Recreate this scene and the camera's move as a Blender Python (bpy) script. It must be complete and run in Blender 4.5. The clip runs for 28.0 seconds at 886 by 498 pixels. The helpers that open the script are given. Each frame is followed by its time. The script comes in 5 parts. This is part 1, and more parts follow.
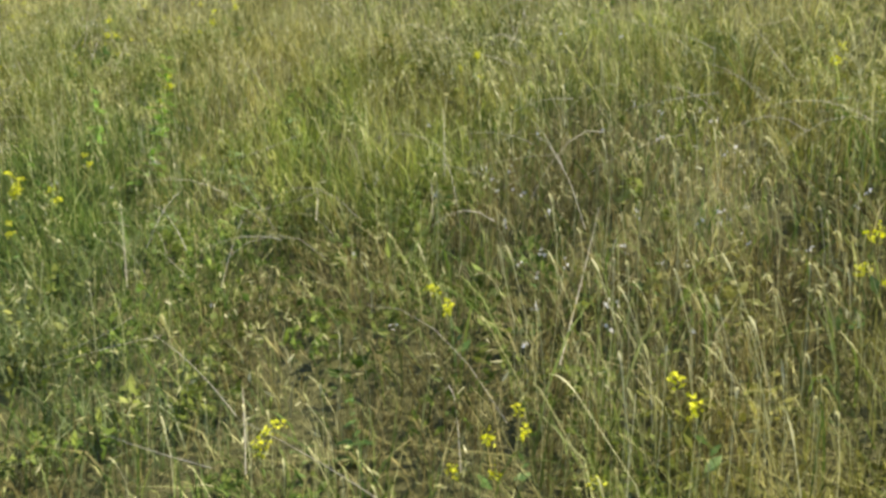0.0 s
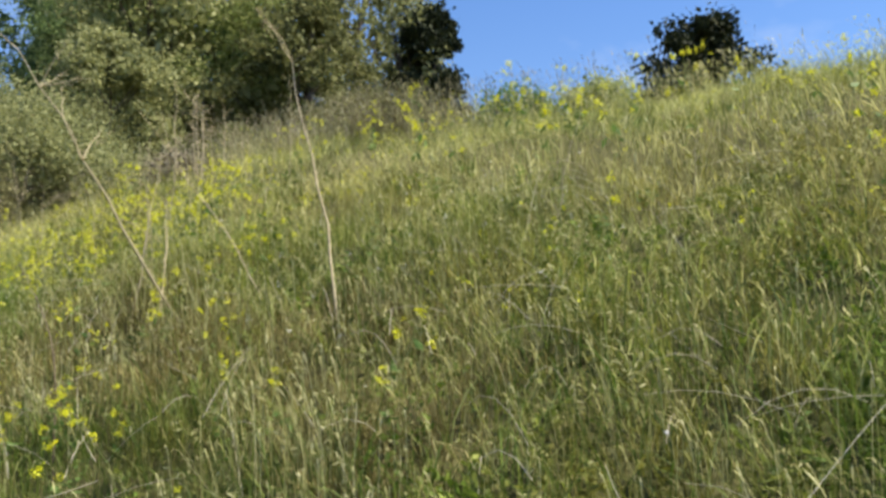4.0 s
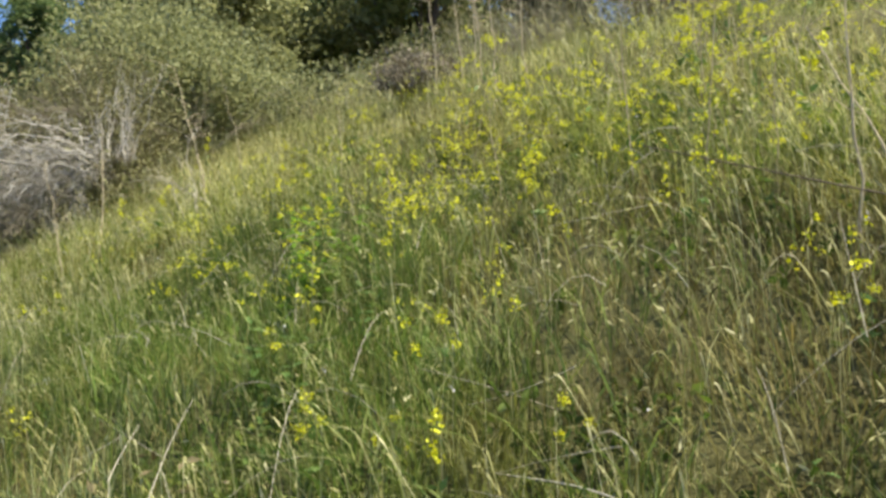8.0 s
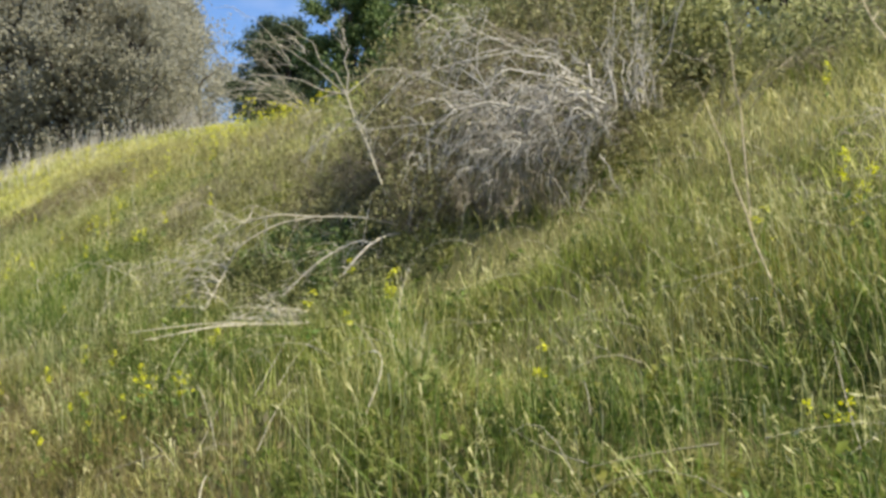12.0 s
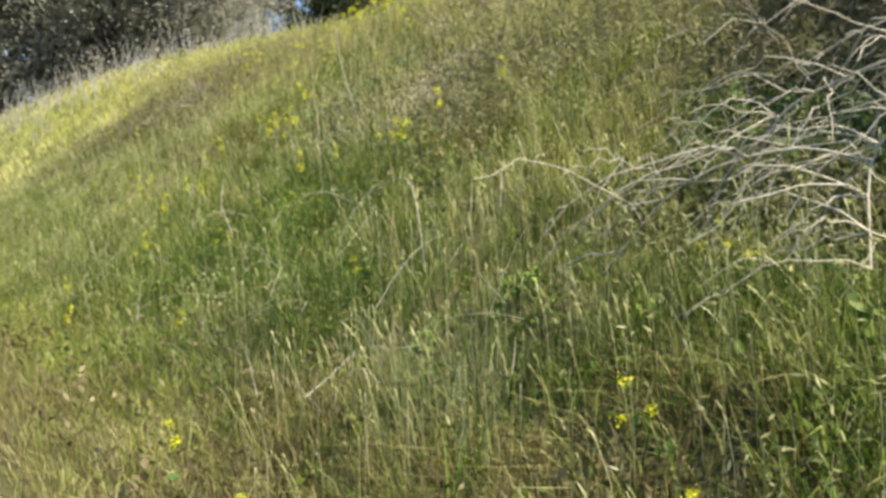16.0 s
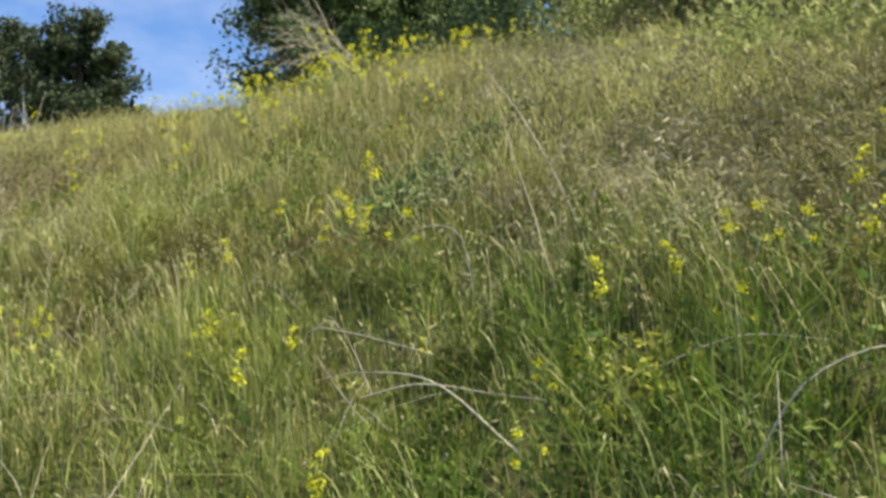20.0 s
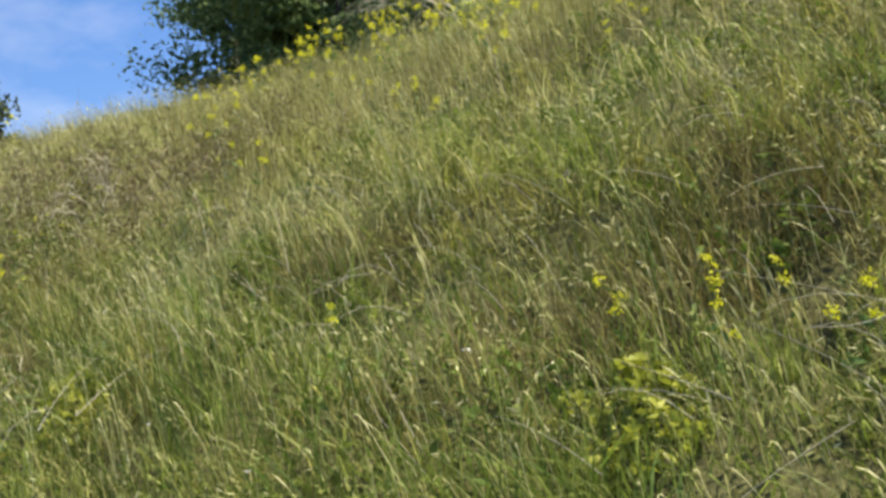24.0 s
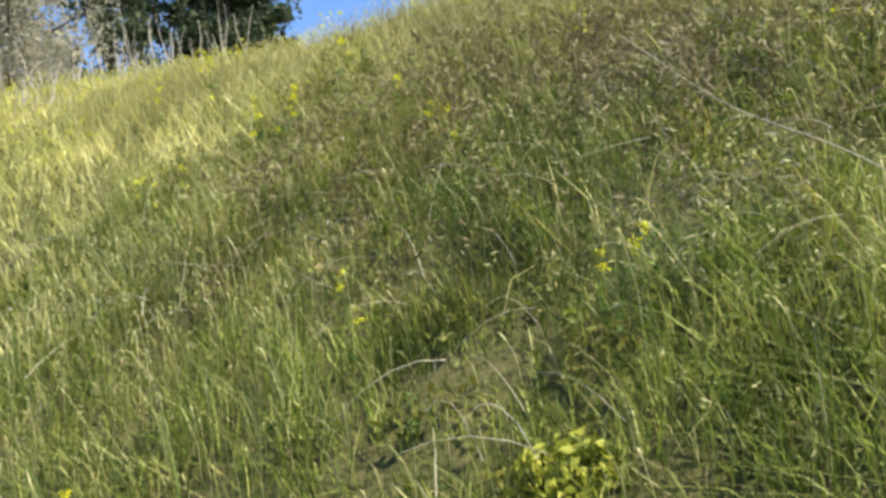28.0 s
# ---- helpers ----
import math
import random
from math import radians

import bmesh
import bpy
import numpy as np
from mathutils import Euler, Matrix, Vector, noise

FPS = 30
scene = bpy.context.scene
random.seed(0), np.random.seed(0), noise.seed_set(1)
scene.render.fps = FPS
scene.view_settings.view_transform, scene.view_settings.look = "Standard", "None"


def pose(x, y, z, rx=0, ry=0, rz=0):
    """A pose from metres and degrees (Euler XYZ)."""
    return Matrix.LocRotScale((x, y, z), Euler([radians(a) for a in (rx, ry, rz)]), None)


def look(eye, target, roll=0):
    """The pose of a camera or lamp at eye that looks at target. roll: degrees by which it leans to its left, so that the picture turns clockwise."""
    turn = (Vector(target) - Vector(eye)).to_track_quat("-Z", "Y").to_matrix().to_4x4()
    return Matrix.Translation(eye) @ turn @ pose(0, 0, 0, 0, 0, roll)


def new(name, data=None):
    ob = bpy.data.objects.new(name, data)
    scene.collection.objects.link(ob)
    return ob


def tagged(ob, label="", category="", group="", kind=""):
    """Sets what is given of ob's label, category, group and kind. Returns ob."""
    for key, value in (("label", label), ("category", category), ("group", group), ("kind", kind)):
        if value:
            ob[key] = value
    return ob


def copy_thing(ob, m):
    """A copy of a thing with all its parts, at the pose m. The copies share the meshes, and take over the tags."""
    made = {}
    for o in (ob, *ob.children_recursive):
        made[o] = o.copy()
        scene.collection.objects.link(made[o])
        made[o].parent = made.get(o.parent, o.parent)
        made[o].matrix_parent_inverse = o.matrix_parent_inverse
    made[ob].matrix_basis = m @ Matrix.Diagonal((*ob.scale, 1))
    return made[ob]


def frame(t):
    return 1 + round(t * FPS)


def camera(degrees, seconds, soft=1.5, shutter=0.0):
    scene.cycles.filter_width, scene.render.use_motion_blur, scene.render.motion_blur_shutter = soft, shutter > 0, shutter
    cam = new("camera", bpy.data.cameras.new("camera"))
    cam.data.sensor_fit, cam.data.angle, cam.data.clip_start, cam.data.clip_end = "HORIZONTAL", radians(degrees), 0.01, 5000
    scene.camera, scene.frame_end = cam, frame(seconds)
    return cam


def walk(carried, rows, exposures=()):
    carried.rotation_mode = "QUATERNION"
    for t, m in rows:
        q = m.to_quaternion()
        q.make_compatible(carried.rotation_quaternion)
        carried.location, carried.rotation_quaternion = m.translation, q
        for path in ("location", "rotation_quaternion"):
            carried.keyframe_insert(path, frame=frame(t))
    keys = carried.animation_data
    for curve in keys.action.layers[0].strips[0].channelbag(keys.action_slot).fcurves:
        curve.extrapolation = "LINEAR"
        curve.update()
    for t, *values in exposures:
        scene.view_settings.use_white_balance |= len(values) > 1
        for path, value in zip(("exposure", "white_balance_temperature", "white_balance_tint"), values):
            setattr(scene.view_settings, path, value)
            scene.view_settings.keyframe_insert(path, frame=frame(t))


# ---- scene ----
cam = camera(59.2, 28.0, soft=3.25)
# seconds, eye x, y, z, yaw, pitch, roll
PATH = [
    (0.0, 0.007, -0.000, 1.496, -56.79, -8.02, -3.50),
    (0.5, 0.136, 0.478, 1.426, -54.88, -7.63, -2.72),
    (1.0, 0.221, 1.026, 1.441, -53.15, -6.03, -2.78),
    (1.5, 0.153, 1.655, 1.446, -51.67, -4.00, -2.56),
    (2.0, -0.026, 2.219, 1.520, -50.03, -2.88, -1.31),
    (2.5, 0.020, 3.020, 1.494, -49.47, -1.50, -1.03),
    (3.0, -0.042, 3.754, 1.423, -50.12, 0.32, -0.72),
    (3.5, -0.053, 4.551, 1.467, -52.29, 2.73, -1.04),
    (5.5, 0.044, 7.450, 1.502, -58.60, 9.50, -0.00),
    (6.0, 0.035, 8.061, 1.457, -57.17, 7.00, -0.54),
    (6.5, 0.020, 8.707, 1.527, -56.24, 4.69, -0.40),
    (7.0, 0.158, 9.307, 1.486, -55.20, 3.08, 0.34),
    (7.5, 0.202, 9.860, 1.436, -54.23, 2.17, 0.69),
    (8.0, 0.251, 10.556, 1.449, -52.72, 1.66, 1.25),
    (8.5, 0.322, 11.162, 1.443, -51.38, 0.61, 0.97),
    (9.0, 0.276, 11.871, 1.411, -50.22, -0.74, -0.03),
    (9.5, 0.223, 12.579, 1.481, -48.68, -2.60, -1.06),
    (10.0, 0.291, 13.214, 1.463, -46.73, -4.85, -2.06),
    (10.5, 0.322, 13.889, 1.468, -43.94, -5.70, -2.56),
    (11.0, 0.321, 14.570, 1.573, -40.21, -3.53, -2.41),
    (11.5, 0.351, 15.169, 1.606, -37.97, -0.83, -2.00),
    (12.0, 0.311, 15.753, 1.572, -36.44, 1.04, -1.41),
    (12.5, 0.270, 16.518, 1.603, -35.59, 1.61, -0.58),
    (14.5, 0.008, 19.498, 1.500, -37.58, -2.47, -0.00),
    (15.0, -0.042, 20.226, 1.527, -37.00, -2.97, 0.43),
    (15.5, 0.038, 20.921, 1.480, -35.91, -3.87, 0.67),
    (16.0, -0.017, 21.581, 1.389, -34.39, -4.67, 0.34),
    (16.5, -0.096, 22.264, 1.390, -33.67, -7.76, -0.23),
    (17.0, -0.129, 22.949, 1.433, -33.20, -8.36, 0.59),
    (17.5, -0.266, 23.623, 1.473, -35.48, -4.57, -0.01),
    (18.0, -0.298, 24.294, 1.467, -38.47, -1.47, -0.34),
    (18.5, -0.333, 24.993, 1.461, -41.22, -0.77, 0.74),
    (19.0, -0.450, 25.584, 1.469, -44.56, -2.85, 1.60),
    (19.5, -0.397, 26.186, 1.457, -48.39, -2.53, 2.24),
    (20.0, -0.344, 26.796, 1.446, -56.83, 4.97, 0.79),
    (20.5, -0.335, 27.300, 1.518, -61.67, 11.44, 1.59),
    (22.5, -0.456, 29.801, 1.500, -68.11, 13.71, 5.00),
    (23.0, -0.590, 30.460, 1.480, -66.81, 10.28, 7.12),
    (23.5, -0.640, 31.037, 1.531, -66.06, 5.91, 9.06),
    (24.0, -0.536, 31.653, 1.546, -66.58, 4.05, 10.49),
    (24.5, -0.576, 32.292, 1.493, -68.01, 2.70, 11.22),
    (25.0, -0.612, 32.930, 1.482, -68.95, 2.16, 11.00),
    (25.5, -0.590, 33.624, 1.512, -68.10, 3.05, 9.62),
    (26.0, -0.702, 34.297, 1.537, -64.25, 7.17, 5.00),
    (26.5, -0.656, 34.919, 1.479, -61.00, 6.11, 3.14),
    (27.0, -0.592, 35.588, 1.492, -58.08, 5.22, 4.04),
    (27.5, -0.680, 36.298, 1.528, -56.11, 3.76, 3.64),
    (28.0, -0.622, 36.950, 1.503, -54.66, 1.79, 3.67),
]
walk(cam, [(t, pose(x, y, z, 90 + pitch, roll, yaw)) for t, x, y, z, yaw, pitch, roll in PATH],
     exposures=[(0.0, 1.16), (1.0, 1.22), (2.0, 1.12), (3.0, 1.06), (6.0, 0.96), (9.0, 1.13), (10.5, 1.12), (12.5, 1.01), (16.0, 1.14), (18.0, 1.18), (19.0, 1.14), (20.5, 1.06), (24.0, 1.12), (26.0, 1.13), (28.0, 1.27)])

# ---------------------------------------------------------------- sky and sun
SUN_AZ, SUN_EL = 148.0, 62.0          # clockwise from +y, above the horizon
world = bpy.data.worlds.new("sky")
scene.world = world
world.use_nodes = True
wt = world.node_tree
for n in list(wt.nodes):
    wt.nodes.remove(n)
w_out = wt.nodes.new("ShaderNodeOutputWorld")
w_bg = wt.nodes.new("ShaderNodeBackground")
w_bg.inputs["Strength"].default_value = 0.085
w_sky = wt.nodes.new("ShaderNodeTexSky")
w_sky.sky_type, w_sky.sun_disc = "NISHITA", False
w_sky.sun_elevation, w_sky.sun_rotation = radians(SUN_EL), radians(SUN_AZ)
w_sky.air_density, w_sky.dust_density, w_sky.ozone_density = 1.3, 0.2, 3.0
w_co = wt.nodes.new("ShaderNodeTexCoord")
w_map = wt.nodes.new("ShaderNodeMapping")
w_map.inputs["Scale"].default_value = (2.2, 2.2, 5.0)
w_noise = wt.nodes.new("ShaderNodeTexNoise")
w_noise.inputs["Scale"].default_value, w_noise.inputs["Detail"].default_value = 1.4, 6.0
w_noise.inputs["Roughness"].default_value = 0.55
w_ramp = wt.nodes.new("ShaderNodeValToRGB")
w_ramp.color_ramp.elements[0].position, w_ramp.color_ramp.elements[1].position = 0.50, 1.0
w_mix = wt.nodes.new("ShaderNodeMix")
w_mix.data_type = "RGBA"
wt.links.new(w_co.outputs["Generated"], w_map.inputs["Vector"])
wt.links.new(w_map.outputs["Vector"], w_noise.inputs["Vector"])
wt.links.new(w_noise.outputs["Fac"], w_ramp.inputs["Fac"])
wt.links.new(w_ramp.outputs["Color"], w_mix.inputs["Factor"])
w_hue = wt.nodes.new("ShaderNodeHueSaturation")
w_hue.inputs["Saturation"].default_value = 1.22
wt.links.new(w_sky.outputs["Color"], w_hue.inputs["Color"])
w_tint = wt.nodes.new("ShaderNodeMix")
w_tint.data_type, w_tint.blend_type = "RGBA", "MULTIPLY"
w_tint.inputs["Factor"].default_value = 1.0
w_tint.inputs["B"].default_value = (0.93, 0.87, 1.01, 1)
wt.links.new(w_hue.outputs["Color"], w_tint.inputs["A"])
wt.links.new(w_tint.outputs["Result"], w_mix.inputs["A"])
w_mix.inputs["B"].default_value = (5.2, 5.6, 6.4, 1)
wt.links.new(w_mix.outputs["Result"], w_bg.inputs["Color"])
wt.links.new(w_bg.outputs["Background"], w_out.inputs["Surface"])

sun_data = bpy.data.lights.new("sun", "SUN")
sun_data.energy, sun_data.angle, sun_data.color = 5.0, radians(0.6), (1.0, 0.92, 0.72)
sun = new("sun", sun_data)
sa, se = radians(SUN_AZ), radians(SUN_EL)
sun_way = Vector((math.sin(sa) * math.cos(se), math.cos(sa) * math.cos(se), math.sin(se)))
sun.matrix_world = look(sun_way * 200, (0, 0, 0))

# ---------------------------------------------------------------- materials


def mat(name, rough=0.8, sheen=0.3):
    m = bpy.data.materials.new(name)
    m.use_nodes = True
    b = m.node_tree.nodes["Principled BSDF"]
    b.inputs["Roughness"].default_value = rough
    b.inputs["Specular IOR Level"].default_value = sheen
    return m, m.node_tree, b


def ramp(nt, fac, stops):
    r = nt.nodes.new("ShaderNodeValToRGB")
    el = r.color_ramp.elements
    while len(el) < len(stops):
        el.new(0.5)
    for e, (p, c) in zip(el, stops):
        e.position, e.color = p, (*c, 1)
    nt.links.new(fac, r.inputs["Fac"])
    return r.outputs["Color"]


def noise_at(nt, scale, detail=4.0, rough=0.6, stretch=None):
    g = nt.nodes.new("ShaderNodeNewGeometry")
    n = nt.nodes.new("ShaderNodeTexNoise")
    n.inputs["Scale"].default_value, n.inputs["Detail"].default_value = scale, detail
    n.inputs["Roughness"].default_value = rough
    if stretch:
        mp = nt.nodes.new("ShaderNodeMapping")
        mp.inputs["Scale"].default_value = stretch
        nt.links.new(g.outputs["Position"], mp.inputs["Vector"])
        nt.links.new(mp.outputs["Vector"], n.inputs["Vector"])
    else:
        nt.links.new(g.outputs["Position"], n.inputs["Vector"])
    return n.outputs["Fac"]


def blend(nt, fac, a, b, kind="MIX"):
    m = nt.nodes.new("ShaderNodeMix")
    m.data_type, m.blend_type = "RGBA", kind
    for key, v in (("Factor", fac), ("A", a), ("B", b)):
        if isinstance(v, (int, float)):
            m.inputs[key].default_value = v
        elif isinstance(v, tuple):
            m.inputs[key].default_value = (*v, 1)
        else:
            nt.links.new(v, m.inputs[key])
    return m.outputs["Result"]


def island(nt):
    return nt.nodes.new("ShaderNodeNewGeometry").outputs["Random Per Island"]


def leafy(name, stops, patch=None, patch_scale=0.35, thin=0.35, rough=0.6, patch_range=(0.42, 0.62), clump=0.0, sheen=0.3):
    """Thin foliage: every blade its own shade, drier or greener patches, light shining through."""
    m, nt, b = mat(name, rough, sheen)
    col = ramp(nt, island(nt), stops)
    if patch:
        f = ramp(nt, noise_at(nt, patch_scale, 3.0), [(patch_range[0], (0, 0, 0)), (patch_range[1], (1, 1, 1))])
        col = blend(nt, f, col, ramp(nt, island(nt), patch))
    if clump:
        # noise puts shaded hollows and sunlit tufts into the blade colour
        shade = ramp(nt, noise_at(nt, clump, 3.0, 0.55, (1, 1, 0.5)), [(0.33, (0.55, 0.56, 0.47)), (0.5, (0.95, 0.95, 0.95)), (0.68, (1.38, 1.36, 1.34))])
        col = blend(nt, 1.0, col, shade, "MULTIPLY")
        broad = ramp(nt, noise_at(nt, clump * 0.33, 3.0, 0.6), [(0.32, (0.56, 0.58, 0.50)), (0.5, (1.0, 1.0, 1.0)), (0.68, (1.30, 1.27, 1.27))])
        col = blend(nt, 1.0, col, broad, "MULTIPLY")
    nt.links.new(col, b.inputs["Base Color"])
    tr = nt.nodes.new("ShaderNodeBsdfTranslucent")
    nt.links.new(col, tr.inputs["Color"])
    mx = nt.nodes.new("ShaderNodeMixShader")
    mx.inputs["Fac"].default_value = thin
    nt.links.new(b.outputs["BSDF"], mx.inputs[1])
    nt.links.new(tr.outputs["BSDF"], mx.inputs[2])
    nt.links.new(mx.outputs["Shader"], nt.nodes["Material Output"].inputs["Surface"])
    return m


# the pale top stops paint sunlit highlights on random blades
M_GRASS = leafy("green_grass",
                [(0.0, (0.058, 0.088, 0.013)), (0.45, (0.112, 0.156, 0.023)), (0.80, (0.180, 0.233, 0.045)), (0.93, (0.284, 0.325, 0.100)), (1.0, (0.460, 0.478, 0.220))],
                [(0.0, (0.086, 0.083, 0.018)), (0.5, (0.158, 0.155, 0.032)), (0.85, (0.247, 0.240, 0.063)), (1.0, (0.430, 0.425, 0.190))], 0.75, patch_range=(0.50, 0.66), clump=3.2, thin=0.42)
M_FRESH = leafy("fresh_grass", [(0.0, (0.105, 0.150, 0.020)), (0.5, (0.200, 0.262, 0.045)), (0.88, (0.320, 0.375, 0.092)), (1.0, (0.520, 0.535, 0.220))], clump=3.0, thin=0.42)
# a paler grass, its colour also lifted for the haze up the slope
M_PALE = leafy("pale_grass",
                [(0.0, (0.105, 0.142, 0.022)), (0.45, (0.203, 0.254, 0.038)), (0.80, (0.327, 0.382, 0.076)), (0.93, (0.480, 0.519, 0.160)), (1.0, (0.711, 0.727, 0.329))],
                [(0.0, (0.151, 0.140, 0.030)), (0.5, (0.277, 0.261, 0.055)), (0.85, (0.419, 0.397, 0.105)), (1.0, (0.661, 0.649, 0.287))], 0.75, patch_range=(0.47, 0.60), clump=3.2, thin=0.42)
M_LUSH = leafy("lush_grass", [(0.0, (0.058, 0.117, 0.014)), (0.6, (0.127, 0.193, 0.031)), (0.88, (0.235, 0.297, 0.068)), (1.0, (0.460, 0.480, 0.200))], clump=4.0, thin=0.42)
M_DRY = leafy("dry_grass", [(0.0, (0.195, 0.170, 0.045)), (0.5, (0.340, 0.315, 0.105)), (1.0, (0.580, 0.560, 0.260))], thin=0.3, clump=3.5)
# dry yellow hill grass with veiling haze mixed into its colour
M_FAR_HAZE = leafy("hill_grass",
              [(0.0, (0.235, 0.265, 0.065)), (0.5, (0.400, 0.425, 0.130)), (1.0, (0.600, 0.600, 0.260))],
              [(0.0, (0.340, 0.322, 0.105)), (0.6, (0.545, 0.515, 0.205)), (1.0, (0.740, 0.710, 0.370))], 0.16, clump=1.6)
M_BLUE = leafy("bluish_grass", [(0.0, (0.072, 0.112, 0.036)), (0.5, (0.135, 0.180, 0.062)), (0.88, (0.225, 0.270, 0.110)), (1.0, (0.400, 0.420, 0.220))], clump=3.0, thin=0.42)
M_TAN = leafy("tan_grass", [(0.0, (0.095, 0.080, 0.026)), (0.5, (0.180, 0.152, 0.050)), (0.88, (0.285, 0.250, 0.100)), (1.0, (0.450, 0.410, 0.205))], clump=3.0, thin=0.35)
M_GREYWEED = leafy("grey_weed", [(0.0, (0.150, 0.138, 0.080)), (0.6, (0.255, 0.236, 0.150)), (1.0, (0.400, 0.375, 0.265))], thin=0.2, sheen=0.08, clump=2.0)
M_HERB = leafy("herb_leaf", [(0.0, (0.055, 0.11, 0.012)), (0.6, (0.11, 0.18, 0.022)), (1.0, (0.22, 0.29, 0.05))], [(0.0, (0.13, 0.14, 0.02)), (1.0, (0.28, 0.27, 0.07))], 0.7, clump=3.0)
M_BROWN = leafy("brown_weed", [(0.0, (0.098, 0.076, 0.034)), (0.6, (0.172, 0.138, 0.066)), (1.0, (0.300, 0.255, 0.135))], thin=0.2)
M_OLIVE = leafy("dry_olive_leaf", [(0.0, (0.118, 0.116, 0.052)), (0.6, (0.212, 0.206, 0.096)), (1.0, (0.360, 0.340, 0.170))], thin=0.25, sheen=0.08)
M_OAT = leafy("oat_heads", [(0.0, (0.320, 0.315, 0.115)), (0.5, (0.490, 0.470, 0.205)), (1.0, (0.700, 0.665, 0.380))], thin=0.4)
M_YELLOW = leafy("yellow_petals", [(0.0, (0.60, 0.58, 0.01)), (0.5, (0.76, 0.75, 0.015)), (1.0, (0.84, 0.85, 0.08))], thin=0.35)
M_STEM = leafy("green_stem", [(0.0, (0.12, 0.17, 0.04)), (1.0, (0.22, 0.25, 0.08))], thin=0.1)
M_LEAF = leafy("weed_leaf", [(0.0, (0.07, 0.15, 0.03)), (1.0, (0.15, 0.24, 0.06))])
M_WHITE = leafy("white_petals", [(0.0, (0.52, 0.50, 0.47)), (1.0, (0.78, 0.76, 0.74))], thin=0.3)
M_SAGE = leafy("grey_green_leaf", [(0.0, (0.17, 0.19, 0.075)), (0.5, (0.28, 0.295, 0.13)), (1.0, (0.42, 0.43, 0.22))], thin=0.4, sheen=0.08)
M_WILLOW = leafy("bright_leaf", [(0.0, (0.155, 0.200, 0.060)), (0.5, (0.270, 0.320, 0.110)), (1.0, (0.420, 0.455, 0.190))], thin=0.45, sheen=0.08)
M_WEEDGREEN = leafy("bright_weed_leaf", [(0.0, (0.130, 0.270, 0.025)), (1.0, (0.240, 0.400, 0.060))], thin=0.45)
M_DULL = leafy("dull_olive_leaf", [(0.0, (0.075, 0.085, 0.032)), (0.5, (0.145, 0.155, 0.060)), (1.0, (0.26, 0.265, 0.12))], thin=0.35, sheen=0.08)
M_LIME = leafy("lime_leaf", [(0.0, (0.22, 0.25, 0.03)), (0.6, (0.38, 0.40, 0.05)), (1.0, (0.52, 0.52, 0.10))], thin=0.4)
M_BLUISH = leafy("bluish_leaf", [(0.0, (0.079, 0.132, 0.037)), (0.6, (0.145, 0.209, 0.062)), (1.0, (0.264, 0.319, 0.107))], thin=0.35)
M_DARK = leafy("dark_leaf", [(0.0, (0.066, 0.108, 0.042)), (0.6, (0.135, 0.195, 0.074)), (1.0, (0.255, 0.325, 0.135))], thin=0.38, sheen=0.08)
M_PINE = leafy("far_evergreen_leaf", [(0.0, (0.034, 0.050, 0.028)), (0.6, (0.072, 0.096, 0.050)), (1.0, (0.135, 0.165, 0.085))], thin=0.25, sheen=0.08)
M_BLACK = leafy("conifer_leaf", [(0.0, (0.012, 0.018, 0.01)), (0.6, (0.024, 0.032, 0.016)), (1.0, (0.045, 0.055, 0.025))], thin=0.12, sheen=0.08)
# grey green leaf, paled to carry the haze of distance in its colour
M_GUM = leafy("hazy_gum_leaf", [(0.0, (0.260, 0.255, 0.195)), (0.5, (0.350, 0.340, 0.262)), (1.0, (0.450, 0.435, 0.350))], thin=0.48, sheen=0.08)


def wood(name, dark, light, scale=30.0):
    m, nt, b = mat(name, 0.85)
    a = ramp(nt, noise_at(nt, scale, 6.0, 0.7, (1, 1, 0.25)), [(0.3, dark), (0.7, light)])
    c = blend(nt, 0.45, a, ramp(nt, island(nt), [(0.0, dark), (1.0, light)]))
    nt.links.new(c, b.inputs["Base Color"])
    bp = nt.nodes.new("ShaderNodeBump")
    bp.inputs["Strength"].default_value, bp.inputs["Distance"].default_value = 0.5, 0.01
    nt.links.new(noise_at(nt, scale * 3, 5.0), bp.inputs["Height"])
    nt.links.new(bp.outputs["Normal"], b.inputs["Normal"])
    return m


M_TWIG = wood("bleached_twig", (0.25, 0.225, 0.185), (0.60, 0.57, 0.51))
M_BRUSH = wood("grey_brush", (0.135, 0.115, 0.078), (0.36, 0.31, 0.225))
M_STEMDARK = wood("dark_dead_stem", (0.06, 0.045, 0.03), (0.17, 0.13, 0.085))
M_BRANCH = wood("bare_branch", (0.31, 0.275, 0.20), (0.64, 0.59, 0.48))
M_STALK = wood("dead_stalk", (0.30, 0.24, 0.14), (0.56, 0.48, 0.33))
M_BARK = wood("bark", (0.045, 0.035, 0.028), (0.13, 0.105, 0.085), 9.0)

M_GROUND, nt, b = mat("soil", 0.95, 0.1)
g1 = ramp(nt, noise_at(nt, 0.8, 6.0), [(0.3, (0.075, 0.078, 0.026)), (0.55, (0.118, 0.120, 0.040)), (0.75, (0.175, 0.162, 0.066))])
g2 = ramp(nt, noise_at(nt, 24.0, 6.0, 0.7), [(0.3, (0.058, 0.054, 0.026)), (0.7, (0.215, 0.190, 0.100))])
nt.links.new(blend(nt, 0.45, g1, g2), b.inputs["Base Color"])
bp = nt.nodes.new("ShaderNodeBump")
bp.inputs["Strength"].default_value, bp.inputs["Distance"].default_value = 0.9, 0.03
nt.links.new(noise_at(nt, 40.0, 6.0, 0.7), bp.inputs["Height"])
nt.links.new(bp.outputs["Normal"], b.inputs["Normal"])

